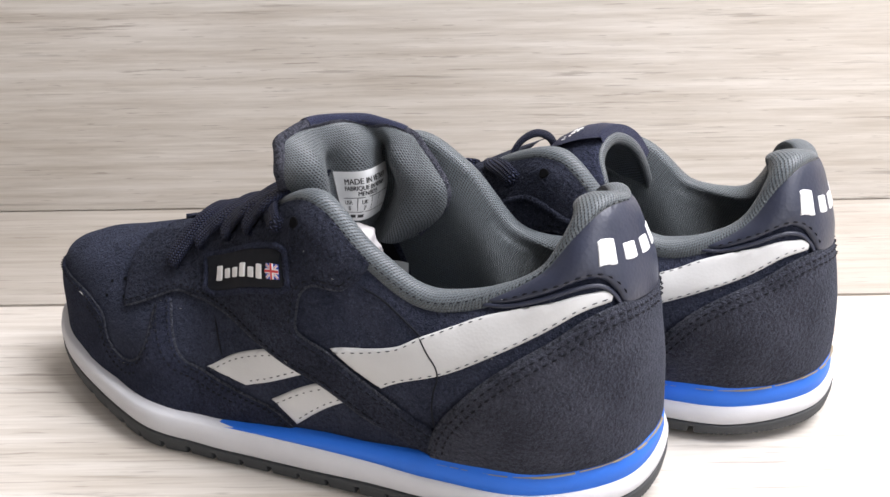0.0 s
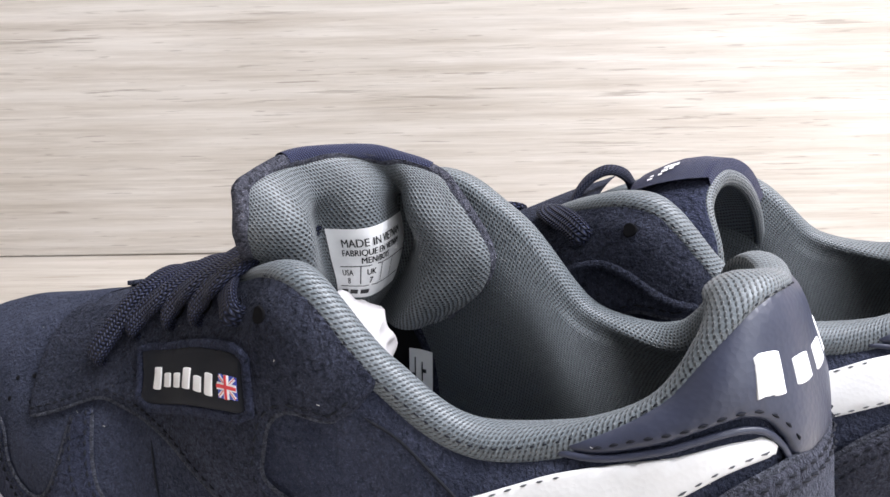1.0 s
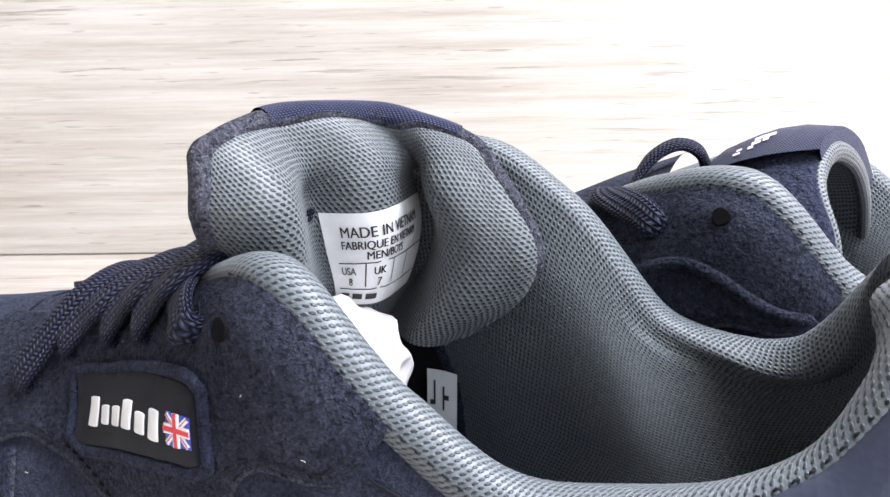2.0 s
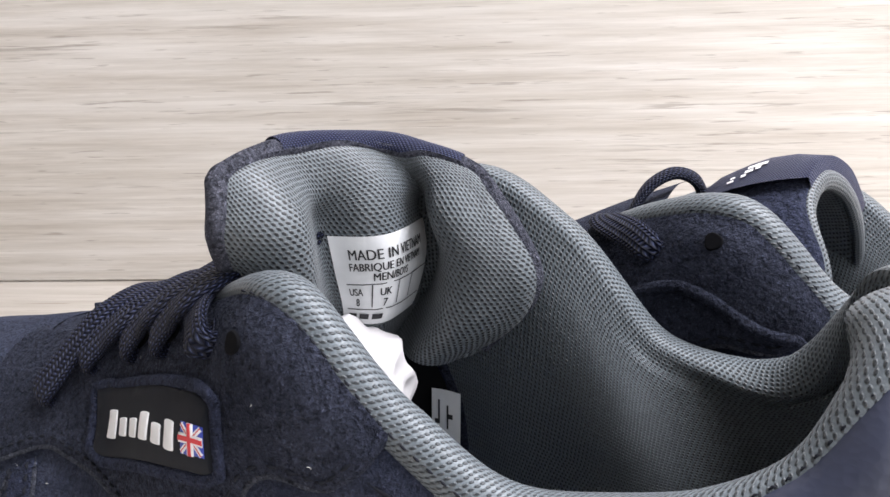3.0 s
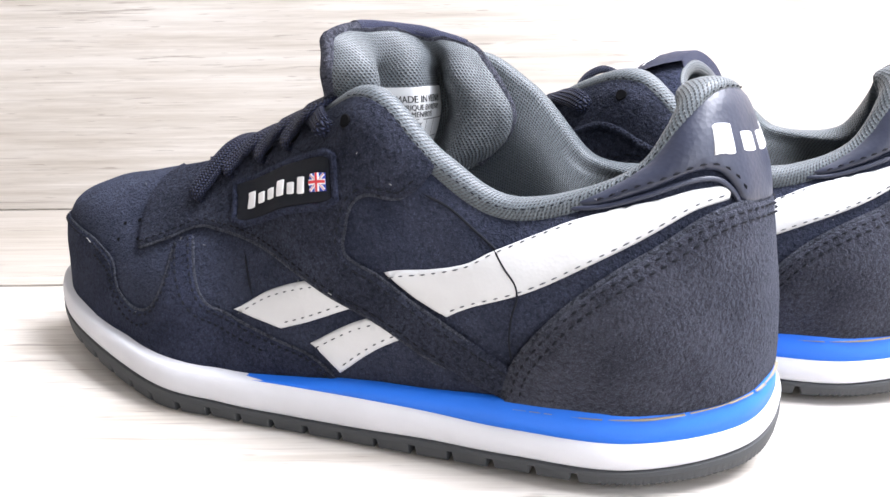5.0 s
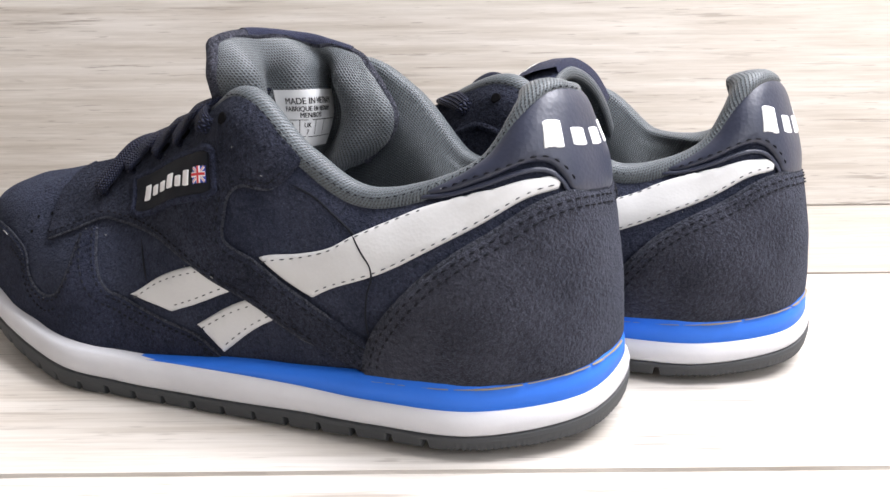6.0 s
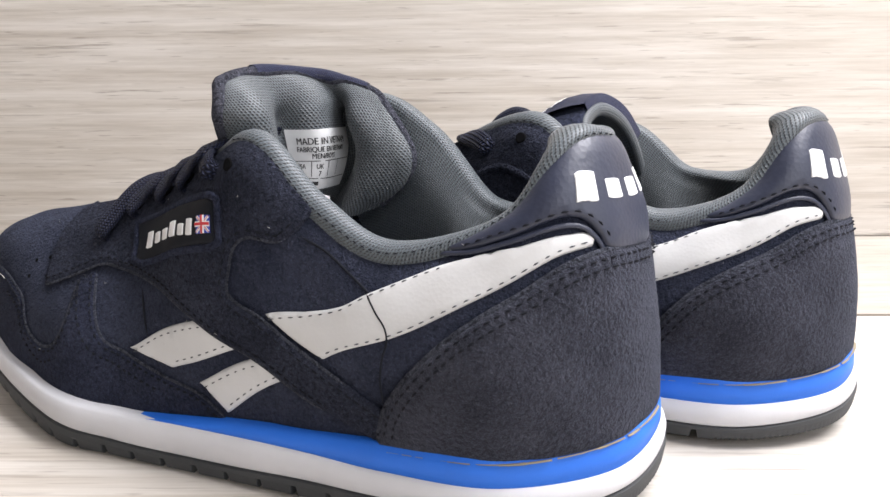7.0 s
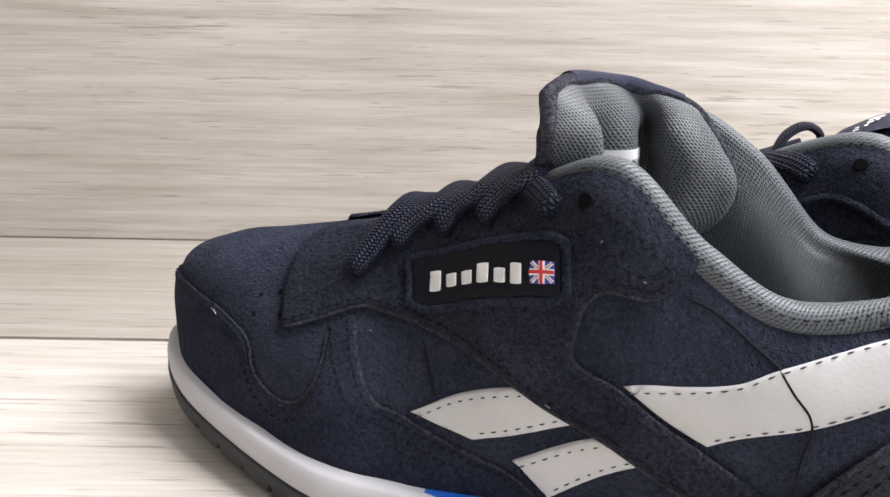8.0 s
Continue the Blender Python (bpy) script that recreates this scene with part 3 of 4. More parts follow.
GUARD_BACK = [(7.66, 1.84), (7.51, 1.28), (7.32, 0.88), (6.98, 0.75), (6.33, 0.48), (5.84, 0.30), (5.45, 0.03)]
COUNTER = [(3.13, -0.02), (3.02, 0.48), (2.80, 0.95), (2.52, 1.42), (2.22, 1.70), (1.85, 1.88), (1.45, 2.03), (1.0, 2.03), (0.5, 1.93), (0.0, 1.84)]
TAB_LOWER = [(2.60, 3.90), (2.33, 3.22), (1.72, 2.82), (1.20, 2.54), (0.98, 2.25), (0.86, 2.02), (0.45, 1.88), (0.0, 1.83)]
STRIPE_FRONT = ([(6.92, 0.83), (6.46, 1.06), (5.90, 1.15), (5.45, 1.15)], [(5.45, 1.15), (4.95, 0.88)], [(4.95, 0.88), (5.72, 0.72), (6.24, 0.61)], [(6.24, 0.61), (6.92, 0.83)])
STRIPE_LOW = ([(5.80, 0.45), (5.32, 0.63), (4.72, 0.80)], [(4.72, 0.80), (4.28, 0.64)], [(4.28, 0.64), (4.87, 0.38), (5.39, 0.10)], [(5.39, 0.10), (5.80, 0.45)])
STRIPE_UP = [(4.62, 1.30), (3.95, 1.67), (3.56, 2.05), (3.20, 2.60), (2.80, 2.98), (2.48, 3.05), (1.88, 2.65), (1.38, 2.41), (1.15, 2.33)]
STRIPE_DOWN = [(1.06, 2.12), (1.56, 2.18), (2.08, 2.06), (2.54, 1.93), (2.96, 1.70), (3.33, 1.40), (3.76, 1.02)]


def build_panels(shoe, patched):
    both = (False, True)
    for m in both:
        for name, ring in (("side_stripe", outline(*STRIPE_FRONT)), ("side_stripe", outline(*STRIPE_LOW)),
                           ("side_stripe", outline(STRIPE_UP, [(1.15, 2.33), (1.02, 2.23), (1.06, 2.12)], STRIPE_DOWN, [(3.76, 1.02), (4.62, 1.30)]))):
            panel(name, ring, STRIPE_LEATHER, shoe, 0.0009, 0.0009, 0.0030, 0.0003, "white leather side stripe with dark stitching", mirror=m)
    # toe guard, once round the toe
    half = outline(GUARD_FRONT, [(7.84, 1.66), (7.66, 1.84)], GUARD_BACK, [(5.45, 0.03), (5.43, -0.06)], [(5.43, -0.06), (7.5, -0.06), (10.0, -0.06)])
    right = (half * (-1, 1) + (20, 0))[::-1]
    panel("toe_guard", np.concatenate([half, [(10.0, -0.06)], right[:-1]]), SUEDE, shoe, 0.0011, 0.0014, 0.0032, 0.0002, "navy suede toe guard")
    for m in both:
        ring = outline(STRAP_LOWER, [(3.14, 0.03), (3.02, 0.46)], STRAP_UPPER, STRAP_TOP, STRAP_FRONT)
        panel("eyestay", ring, SUEDE_DARK, shoe, 0.0013, 0.0014, 0.0028, 0.0009, "black-navy suede eyestay with diagonal strap", mirror=m)
    ring = np.concatenate([edge(COUNTER)[:-1], [(-q[0], q[1]) for q in edge(COUNTER)[::-1]], [(-2.0, -0.05), (-1.0, -0.05), (0.0, -0.05), (1.0, -0.05), (2.0, -0.05)]])
    panel("heel_counter", ring, SUEDE_HEEL, shoe, 0.0020, 0.0013, 0.0030, 0.0008, "coarse charcoal-navy suede heel counter", puff=0.0006)
    top = [(2.60, 3.97), (2.2, 3.97), (1.6, 3.97), (1.0, 3.97), (0.5, 3.97), (0.0, 3.97)]
    ring = np.concatenate([edge(TAB_LOWER)[:-1], [(-q[0], q[1]) for q in edge(TAB_LOWER)[::-1]], [(-q[0], q[1]) for q in edge(top)[:-1]], edge(top)[::-1]])
    tab = panel("heel_tab", ring, TAB_LEATHER, shoe, 0.0012, 0.0010, 0.0028, 0.0012, "smooth navy leather heel tab", puff=0.0006)
    word_shape(tab, ((1.24, 2.73), (-1.20, 2.73), (-1.17, 3.27), (1.22, 3.27)), 0.0028, 0.0004, 0.34)
    # the folded strip under the tab
    for m in (1, -1):
        line = [(2.62, 3.78), (2.33, 3.10), (1.72, 2.70), (1.22, 2.44), (1.02, 2.22), (0.92, 2.00)]
        crease("piping", [[(m * a, b) for a, b in line]], shoe, TAB_LEATHER, 0.0011, 0.0008, "navy leather piping")
    patch_ring = quad_map(((7.03, 1.91), (5.29, 1.875), (5.365, 2.47), (7.13, 2.80)), round_rect(0, 1, 0, 1, 0.10))
    rim_ring = quad_map(((7.12, 1.84), (5.19, 1.80), (5.28, 2.56), (7.21, 2.90)), round_rect(0, 1, 0, 1, 0.12))
    for m in both:
        if m or patched:
            panel("patch_border", rim_ring, SUEDE_DARK, shoe, 0.0010, 0.0016, 0.0024, 0.0017, "raised suede border of the patch", mirror=m)
    if not patched:
        return
    lip = [tuple(q) for q in quad_map(((7.085, 1.87), (5.225, 1.835), (5.31, 2.525), (7.175, 2.86)), round_rect(0, 1, 0, 1, 0.17))]
    crease("patch_welt", [lip + lip[:2]], shoe, SUEDE, 0.0027, 0.0013, "raised fuzzy suede welt round the patch")
    patch = panel("brand_patch", patch_ring, PATCH, shoe, 0.0006, 0.0006, 0.0024, 0.0027, "black patch with white bars and a small flag")
    word_shape(patch, ((6.86, 2.09), (5.74, 1.98), (5.77, 2.26), (6.89, 2.46)), 0.0033, 0.0003)
    field = ((5.645, 2.005), (5.365, 2.005), (5.385, 2.235), (5.665, 2.255))
    flag = panel("flag", quad_map(field, np.array([(0, 0), (1, 0), (1, 1), (0, 1)])), FLAG_BLUE, patch, 0.0002, 0.0003, 0.0014, 0.0033, "small blue, white and red flag")

    def strip(points, mat, lift):
        panel("flag_strip", quad_map(field, np.array(points)), mat, flag, 0.00012, 0.0002, 0.0014, 0.0035 + lift)

    for a, b in (((0, 0), (1, 1)), ((0, 1), (1, 0))):
        a, b = np.array(a, float), np.array(b, float)
        n2 = np.array([-(b - a)[1], (b - a)[0]]) / math.sqrt(2)
        for w, mat, lift in ((0.085, PRINT_WHITE, 0.0), (0.03, FLAG_RED, 0.00012)):
            p0, p1 = a + (b - a) * 0.07, b - (b - a) * 0.07
            strip([p0 - n2 * w, p1 - n2 * w, p1 + n2 * w, p0 + n2 * w], mat, lift)
    for w, mat, lift in ((0.15, PRINT_WHITE, 0.0002), (0.085, FLAG_RED, 0.00034)):
        strip([(0, 0.5 - w), (1, 0.5 - w), (1, 0.5 + w), (0, 0.5 + w)], mat, lift)
        strip([(0.5 - w * 0.8, 0), (0.5 + w * 0.8, 0), (0.5 + w * 0.8, 1), (0.5 - w * 0.8, 1)], mat, lift)


def build_stitches(shoe, free):
    SEWN = [(3.09, 0.14)] + COUNTER[1:]
    for lines, high in (([STRAP_LOWER[:-1], STRAP_UPPER[1:-2]], 0.0015), ([COUNTER, [(-a, b) for a, b in COUNTER]], 0.0018), ([GUARD_BACK, GUARD_FRONT[1:]], 0.0008)):
        for line in lines:
            # cord along the cut edge, coloured pale as a lit ridge
            crease("cut_edge", [line], shoe, SUEDE_EDGE_LIT, high - 0.0002, 0.0010 if high > 0.0015 else 0.0006, "frayed cut edge of the suede, paled like a lit ridge")
    stitches("strap_stitching", [STRAP_LOWER[:-1], STRAP_UPPER[:-1]], shoe, 0.0023, -0.0022)
    stitches("guard_stitching", [GUARD_FRONT, GUARD_BACK], shoe, 0.0014, 0.0016, 0.0017, 0.0011, 0.00050)
    stitches("guard_stitching", [[(a, b - 0.16) for a, b in GUARD_FRONT[3:8]], [(a + 0.14, b - 0.10) for a, b in GUARD_BACK[:5]]], shoe, 0.0014, 0.0016, 0.0017, 0.0011, 0.00050)
    stitches("counter_stitching", [SEWN, [(-a, b) for a, b in SEWN[::-1]]], shoe, 0.0030, 0.0020, 0.0020, 0.0013, 0.00042)
    stitches("counter_stitching", [SEWN, [(-a, b) for a, b in SEWN[::-1]]], shoe, 0.0033, 0.0046, 0.0020, 0.0013, 0.00042)
    stitches("tab_stitching", [[(2.42, 3.38), (1.72, 2.89), (1.20, 2.61), (0.95, 2.34), (0.83, 2.08)]], shoe, 0.0026, 0.0, 0.0019, 0.0016, 0.0004)
    stitches("collar_stitching", [[(s, 3.93) for s in np.linspace(0.1, 5.4, 14)]], shoe, 0.0030, 0.0, 0.0013, 0.0015, 0.00026)
    up = [(a, b - 0.07) for a, b in STRIPE_UP[:6]]
    stitches("stripe_stitching", [up, [(a, b + 0.065) for a, b in STRIPE_DOWN], [(a - 0.03, b - 0.07) for a, b in STRIPE_FRONT[0]], [(a, b + 0.07) for a, b in STRIPE_FRONT[2]],
                                  [(a - 0.03, b - 0.07) for a, b in STRIPE_LOW[0]], [(a, b + 0.07) for a, b in STRIPE_LOW[2]]], shoe, 0.0012, 0.0, 0.0021, 0.0015, 0.00024, THREAD_GREY)
    for line in ([(4.15, 2.85), (3.72, 2.95), (3.23, 2.62), (3.05, 2.10)], [(6.90, 1.55), (6.66, 0.99)]):
        crease("quarter_seam", [line], shoe, THREAD, 0.0002, 0.0004, "dark seam of the quarter")
    crease("loose_thread", [[(3.22, 2.58), (3.10, 2.25), (2.99, 1.95), (2.97, 1.62), (3.02, 1.30), (3.05, 0.9), (3.03, 0.55)]], shoe, THREAD, 0.0011, 0.00032, "black seam across the stripe")
    # vent holes of the toe and the free top eyelet
    for a, b in ((8.45, 1.88), (8.33, 2.02), (8.45, 1.50), (8.27, 1.63)):
        disc("vent_hole", a, b, 0.0007, shoe, 0.0004)
        disc("vent_hole", 20 - a, b, 0.0007, shoe, 0.0004)
    disc("eyelet", free, 3.06 + (5.19 - free) * 1.5, 0.0019, shoe, 0.0027)


def build_lint(shoe, seed):
    """A few pale fibres caught in the suede."""
    rng = random.Random(seed)
    verts, faces = [], []
    spots = [(8.73, 1.25, 0.0011), (0.95, 1.02, 0.0009)] + [(rng.uniform(0.3, 9.2), rng.uniform(0.2, 3.4), rng.uniform(0.0002, 0.00045)) for k in range(18)]
    for s, t, size in spots:
        a = rng.uniform(0, 6.28)
        way = np.array([math.cos(a), 0.3 * math.sin(a), math.sin(a)])
        q, m = upper_point(s, t), upper_normal(s, t)
        w = 0.00008 if size < 0.001 else 0.0002
        line = [q + m * (0.0021 + 0.0003 * abs(x)) + way * size * x for x in (-1, -0.2, 0.5, 1)]
        ring = np.array([[p + np.cross(way, m) * w, p + m * w, p - np.cross(way, m) * w, p - m * w] for p in line])
        v, f = sheet(ring, close_j=True)
        faces += [tuple(i + len(verts) for i in g) for g in f]
        verts += list(v)
    tagged(solid("lint", verts, faces, LINT, shoe, "pale fibres caught in the suede"), kind="stuff")


def disc(name, s, t, radius, parent, height):
    """A punched hole: a dark dish with a torn raised rim."""
    p, nrm = upper_point(s, t), upper_normal(s, t)
    p = p + nrm * (height + float(wobble(p, 0.018, 0.0007)))
    side = np.cross(nrm, (0, 0, 1.0))
    side /= np.linalg.norm(side)
    up = np.cross(side, nrm)
    rows = []
    for r, h in ((1.12, -0.0004), (1.03, -0.00002), (0.95, 0.00002), (0.8, 0.0), (0.4, 0.0), (0.02, 0.0)):
        rows.append([p + (side * math.cos(a) + up * math.sin(a)) * radius * r * (1 + 0.08 * math.sin(3 * a + s)) + nrm * h * radius / 0.0015 for a in np.linspace(0, 2 * math.pi, 16, endpoint=False)])
    v, f = sheet(np.array(rows), close_j=True, flip=True)
    return solid(name, v, f, HOLE, parent)


# where the right side's lining ends inside: heights, and the way round from the heel
LINING_END = ((0, 1, 1.5, 2.2, 3, 3.75), (4.74, 4.86, 4.98, 5.25, 5.9, 6.16))


def build_lining(shoe, bulk):
    """The padded collar that rolls over the top edge, and the lining down to the footbed."""
    s = np.linspace(-6.16, 6.16, 154)
    top, nrm = upper_point(s % 20, 4.0), upper_normal(s % 20, 3.7)
    nrm[:, 2] *= 0.3
    nrm /= np.linalg.norm(nrm, axis=1, keepdims=True)
    r = np.interp(np.abs(s), (0, 1, 2, 3, 4.5, 5.3, 5.8, 6.05, 6.16), (.0046, .0048, .0052, .0048, .0048, .0044, .0038, .0026, .0003))[:, None] * bulk
    right = np.interp(s, (-5.9, -5.0, -3.5, -2.0), (1.0, 1.5, 1.45, 1.0))[:, None]
    r = r * right
    flat = np.interp(np.abs(s), (0, 0.5, 1.1, 2.1), (.66, .68, .78, 1.0))[:, None]
    broad = np.interp(np.abs(s), (0, 0.8, 1.4, 2.2, 3.2), (1.1, 1.3, 1.6, 1.45, 1.1))[:, None]
    inner = np.interp(s, (-2.4, -1.2, 0.3, 1.2, 2.3, 3.4), (1.0, 1.1, 1.0, 1.5, 1.65, 1.0))[:, None]
    along = np.gradient(top, axis=0)
    up = np.cross(nrm, along)
    up *= np.sign(up[:, 2:]) / np.linalg.norm(up, axis=1, keepdims=True)
    rows = []
    for a in np.linspace(-50, 165, 13):
        c, d = math.cos(radians(a)), math.sin(radians(a))
        rows.append(top + nrm * (c - 0.55) * r * broad * (inner if c < 0.55 else 1.0) + up * (d * r * 0.95 + r * 0.1) * flat)
    for k, t in enumerate(np.linspace(3.75, 0.05, 20)):
        stop = np.interp(t, LINING_END[0], LINING_END[1])
        sk = np.where(s < 0, s * stop / 6.16, s)
        q, m = upper_point(sk % 20, t), upper_normal(sk % 20, t)
        th = np.interp(np.abs(s), (0, 4.3, 5.5, 6.05, 6.16), (.0078, .0075, .0045, .002, .001))[:, None] * right
        soft = 1 + 0.22 * np.sin(np.clip(k / 8, 0, 1) * math.pi) + np.interp(s, (-4.8, -3.6, -1.6, -0.6), (0.0, 0.9, 0.9, 0.0))[:, None] * k / 19
        rows.append(q - m * th * soft)
    p = np.stack(rows, 1)
    for _ in range(24):
        q = p.copy()
        q[:, 10:26] = (p[:, 9:25] + p[:, 11:27]) / 2
        p = q
    for _ in range(16):
        q = p.copy()
        q[1:-1, 13:] = p[1:-1, 13:] * 0.5 + (p[:-2, 13:] + p[2:, 13:]) / 4
        p = q
    p = p + wobble(p, 0.02, 0.0005, 9.0)[..., None] * np.array([0, 1.0, 0.3])
    # the roll's outer cover is a coarser mesh, sewn to the lining along its inner edge
    uv = grid_uv(p).reshape(p.shape[:2] + (2,))
    first = int(np.searchsorted(s, -1.1))
    for name, mat, label, a, b in (("collar_lining", COLLAR, "grey spacer-mesh padded lining", slice(None), slice(10, None)),
                                   ("collar_lining", COLLAR, "grey spacer-mesh padded lining", slice(None, first + 1), slice(0, 11)),
                                   ("collar_cover", COVER, "coarse blue-grey mesh cover of the padded collar", slice(first, None), slice(0, 11))):
        v, f = sheet(p[a, b], flip=True)
        solid(name, v, f, mat, shoe, label, uv=uv[a, b].reshape(-1, 2))
    # dark tape sewn over the edge where the right side's lining ends
    rim, back = p[0, 14:], p[2, 14:]
    out = rim - back
    out /= np.linalg.norm(out, axis=1, keepdims=True)
    way = np.gradient(rim, axis=0)
    lift = np.cross(way / np.linalg.norm(way, axis=1, keepdims=True), out)
    ring = np.stack([rim - out * 0.0012 + out * math.cos(a) * 0.0022 + lift * math.sin(a) * 0.0009 for a in np.linspace(0, 6.28, 10, endpoint=False)], 1)
    v, f = sheet(ring, close_j=True)
    solid("lining_tape", v, f, SUEDE_DARK, shoe, "black tape along the lining's edge")
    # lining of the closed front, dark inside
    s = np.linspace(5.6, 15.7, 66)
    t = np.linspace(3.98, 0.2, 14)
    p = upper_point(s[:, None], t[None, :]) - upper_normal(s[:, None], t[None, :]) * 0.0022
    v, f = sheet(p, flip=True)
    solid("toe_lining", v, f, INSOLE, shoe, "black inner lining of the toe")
    s = np.linspace(0, 20, 80, endpoint=False)
    ring = upper_point(s, 0.12)
    rows = [np.array([0.14, 0, 0.016]) * k + ring * (1 - k) - np.array([0, 0, 0.006]) * (1 - k) for k in (0.03, 0.3, 0.6, 0.95)]
    v, f = sheet(np.stack(rows, 1), close_i=True)
    solid("insole", v, f, LINING, shoe, "grey mesh covered insole", uv=np.asarray(v)[:, :2])
    # thread along the collar's lower edge
    line = upper_point(np.linspace(-6.0, 6.0, 260) % 20, 3.98) + upper_normal(np.linspace(-6.0, 6.0, 260) % 20, 3.9) * 0.0014
    ring = np.stack([line + np.array([0, 0, math.sin(a)]) * 0.0004 + upper_normal(np.linspace(-6.0, 6.0, 260) % 20, 3.9) * math.cos(a) * 0.0005 for a in np.linspace(0, 6.28, 6, endpoint=False)], 1)
    v, f = sheet(ring, close_j=True)
    solid("collar_seam", v, f, THREAD, shoe, "dark seam under the collar")


def ribbon(name, path, up, width, thick, mat, parent, label="", widths=None):
    """A flat woven band swept along a path; up: the flat side's direction at each point."""
    n = 10 * (len(path) - 1) + 1
    x = np.linspace(0, len(path) - 1, n)
    p, u = spline(path, x, False), spline(up, x, False)
    way = np.gradient(p, axis=0)
    way /= np.linalg.norm(way, axis=1, keepdims=True)
    side = np.cross(way, u)
    side /= np.linalg.norm(side, axis=1, keepdims=True)
    u = np.cross(side, way)
    a = np.linspace(0, 2 * math.pi, 17)
    c, d = np.sign(np.cos(a)) * np.abs(np.cos(a)) ** 0.8, np.sign(np.sin(a)) * np.abs(np.sin(a)) ** 0.8
    ring = p[:, None] + side[:, None] * (np.interp(x, np.arange(len(path)), widths if widths is not None else np.ones(len(path)))[:, None] * c * width / 2)[:, :, None] + u[:, None] * (d * thick / 2)[None, :, None]
    run = np.concatenate([[0], np.cumsum(np.linalg.norm(np.diff(p, axis=0), axis=1))])
    uv = np.stack(np.broadcast_arrays(run[:, None], (a / (2 * math.pi))[None, :]), -1).reshape(-1, 2)
    v, f = sheet(ring)
    return solid(name, v, f, mat, parent, label, uv=uv)


EYELETS = [(7.60, 2.78), (7.22, 3.36), (6.74, 3.52), (6.26, 3.42), (5.64, 3.22)]
LACE_WIDTHS = (0.7, 0.8, 0.78, 0.96, 1.0, 1.0, 1.0, 1.0, 0.9, 0.8)


def build_laces(shoe, puff, hidden):
    """Flat laces: out of each eyelet, doubled back over themselves, up over the edge and across to the next eyelet."""
    flip, up_z = np.array([1, -1, 1.0]), np.array([0, 0, 1.0])
    last = len(EYELETS) - 1
    for side in (1, -1):
        f0 = np.array([1, side, 1.0])
        for k, (s, t) in enumerate(EYELETS):
            if (side == -1 and k >= hidden) or (hidden < 5 and k in (2, 3)):
                continue
            lean = 0.42 if k == last else -0.28
            p0, m0 = upper_point(s, t) * f0, upper_normal(s, t) * f0
            rise = (upper_point(s + lean * 0.25, t + 0.25) - upper_point(s, t)) * f0
            rise /= np.linalg.norm(rise)
            s2, t2 = EYELETS[min(k + 1, last)]
            w0 = upper_normal(s2, t2) * flip * f0
            edge_p = upper_point(s + lean, 4.0) * f0
            edge_q = upper_point(s2 + 0.1, 4.0) * flip * f0
            over = 0.0 if side == 1 else -0.0014
            mid = (edge_p + edge_q) / 2
            path = [p0 + m0 * 0.0010 + rise * 0.002, p0 + m0 * 0.0012 - rise * 0.0030, p0 + m0 * 0.0028 - rise * 0.0042, p0 + m0 * 0.0044 - rise * 0.0032,
                    p0 + m0 * 0.0046 + rise * 0.0030, edge_p + m0 * 0.0026 + up_z * (0.0008 + over + puff * 0.6), mid + up_z * (0.0034 + puff + over),
                    edge_q * np.array([1, 0.85, 1]) + up_z * (0.0012 + over), edge_q * np.array([1, 0.70, 1]) - up_z * 0.004, edge_q * np.array([1, 0.60, 1]) - up_z * 0.010]
            up = [-m0, -m0, -rise, m0, m0, m0 * 0.7 + up_z * 0.7, up_z, up_z, w0 * 0.6 + up_z * 0.4, w0]
            if k == last:
                inner = mid * np.array([1, 0, 1])
                path[5] = edge_p + m0 * 0.0020 + up_z * 0.0004
                path[6] = edge_p * np.array([1, 0.72, 1]) + np.array([0.003, 0, 0.0002])
                path[7:] = [inner + np.array([0.008, side * 0.006, -0.005]), inner + np.array([0.012, 0, -0.010]), inner + np.array([0.016, 0, -0.016])]
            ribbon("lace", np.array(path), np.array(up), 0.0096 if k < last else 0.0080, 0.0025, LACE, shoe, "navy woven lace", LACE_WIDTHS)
            disc("eyelet", s if side == 1 else 20 - s, t, 0.0020, shoe, 0.0025)


def tongue_base(shoe):
    s = np.linspace(5.7, 9.95, 44)
    left = upper_point(s, 4.0)
    sunk = np.interp(s, (7.4, 8.4), (0.0030, 0.0004))
    rows = []
    for k in np.linspace(-1, 1, 13):
        q = left.copy()
        q[:, 1] = left[:, 1] * k * 1.12
        q[:, 2] = left[:, 2] - sunk + sunk * 1.15 * (1 - k * k)
        rows.append(q)
    v, f = sheet(np.stack(rows, 1))
    return v, f


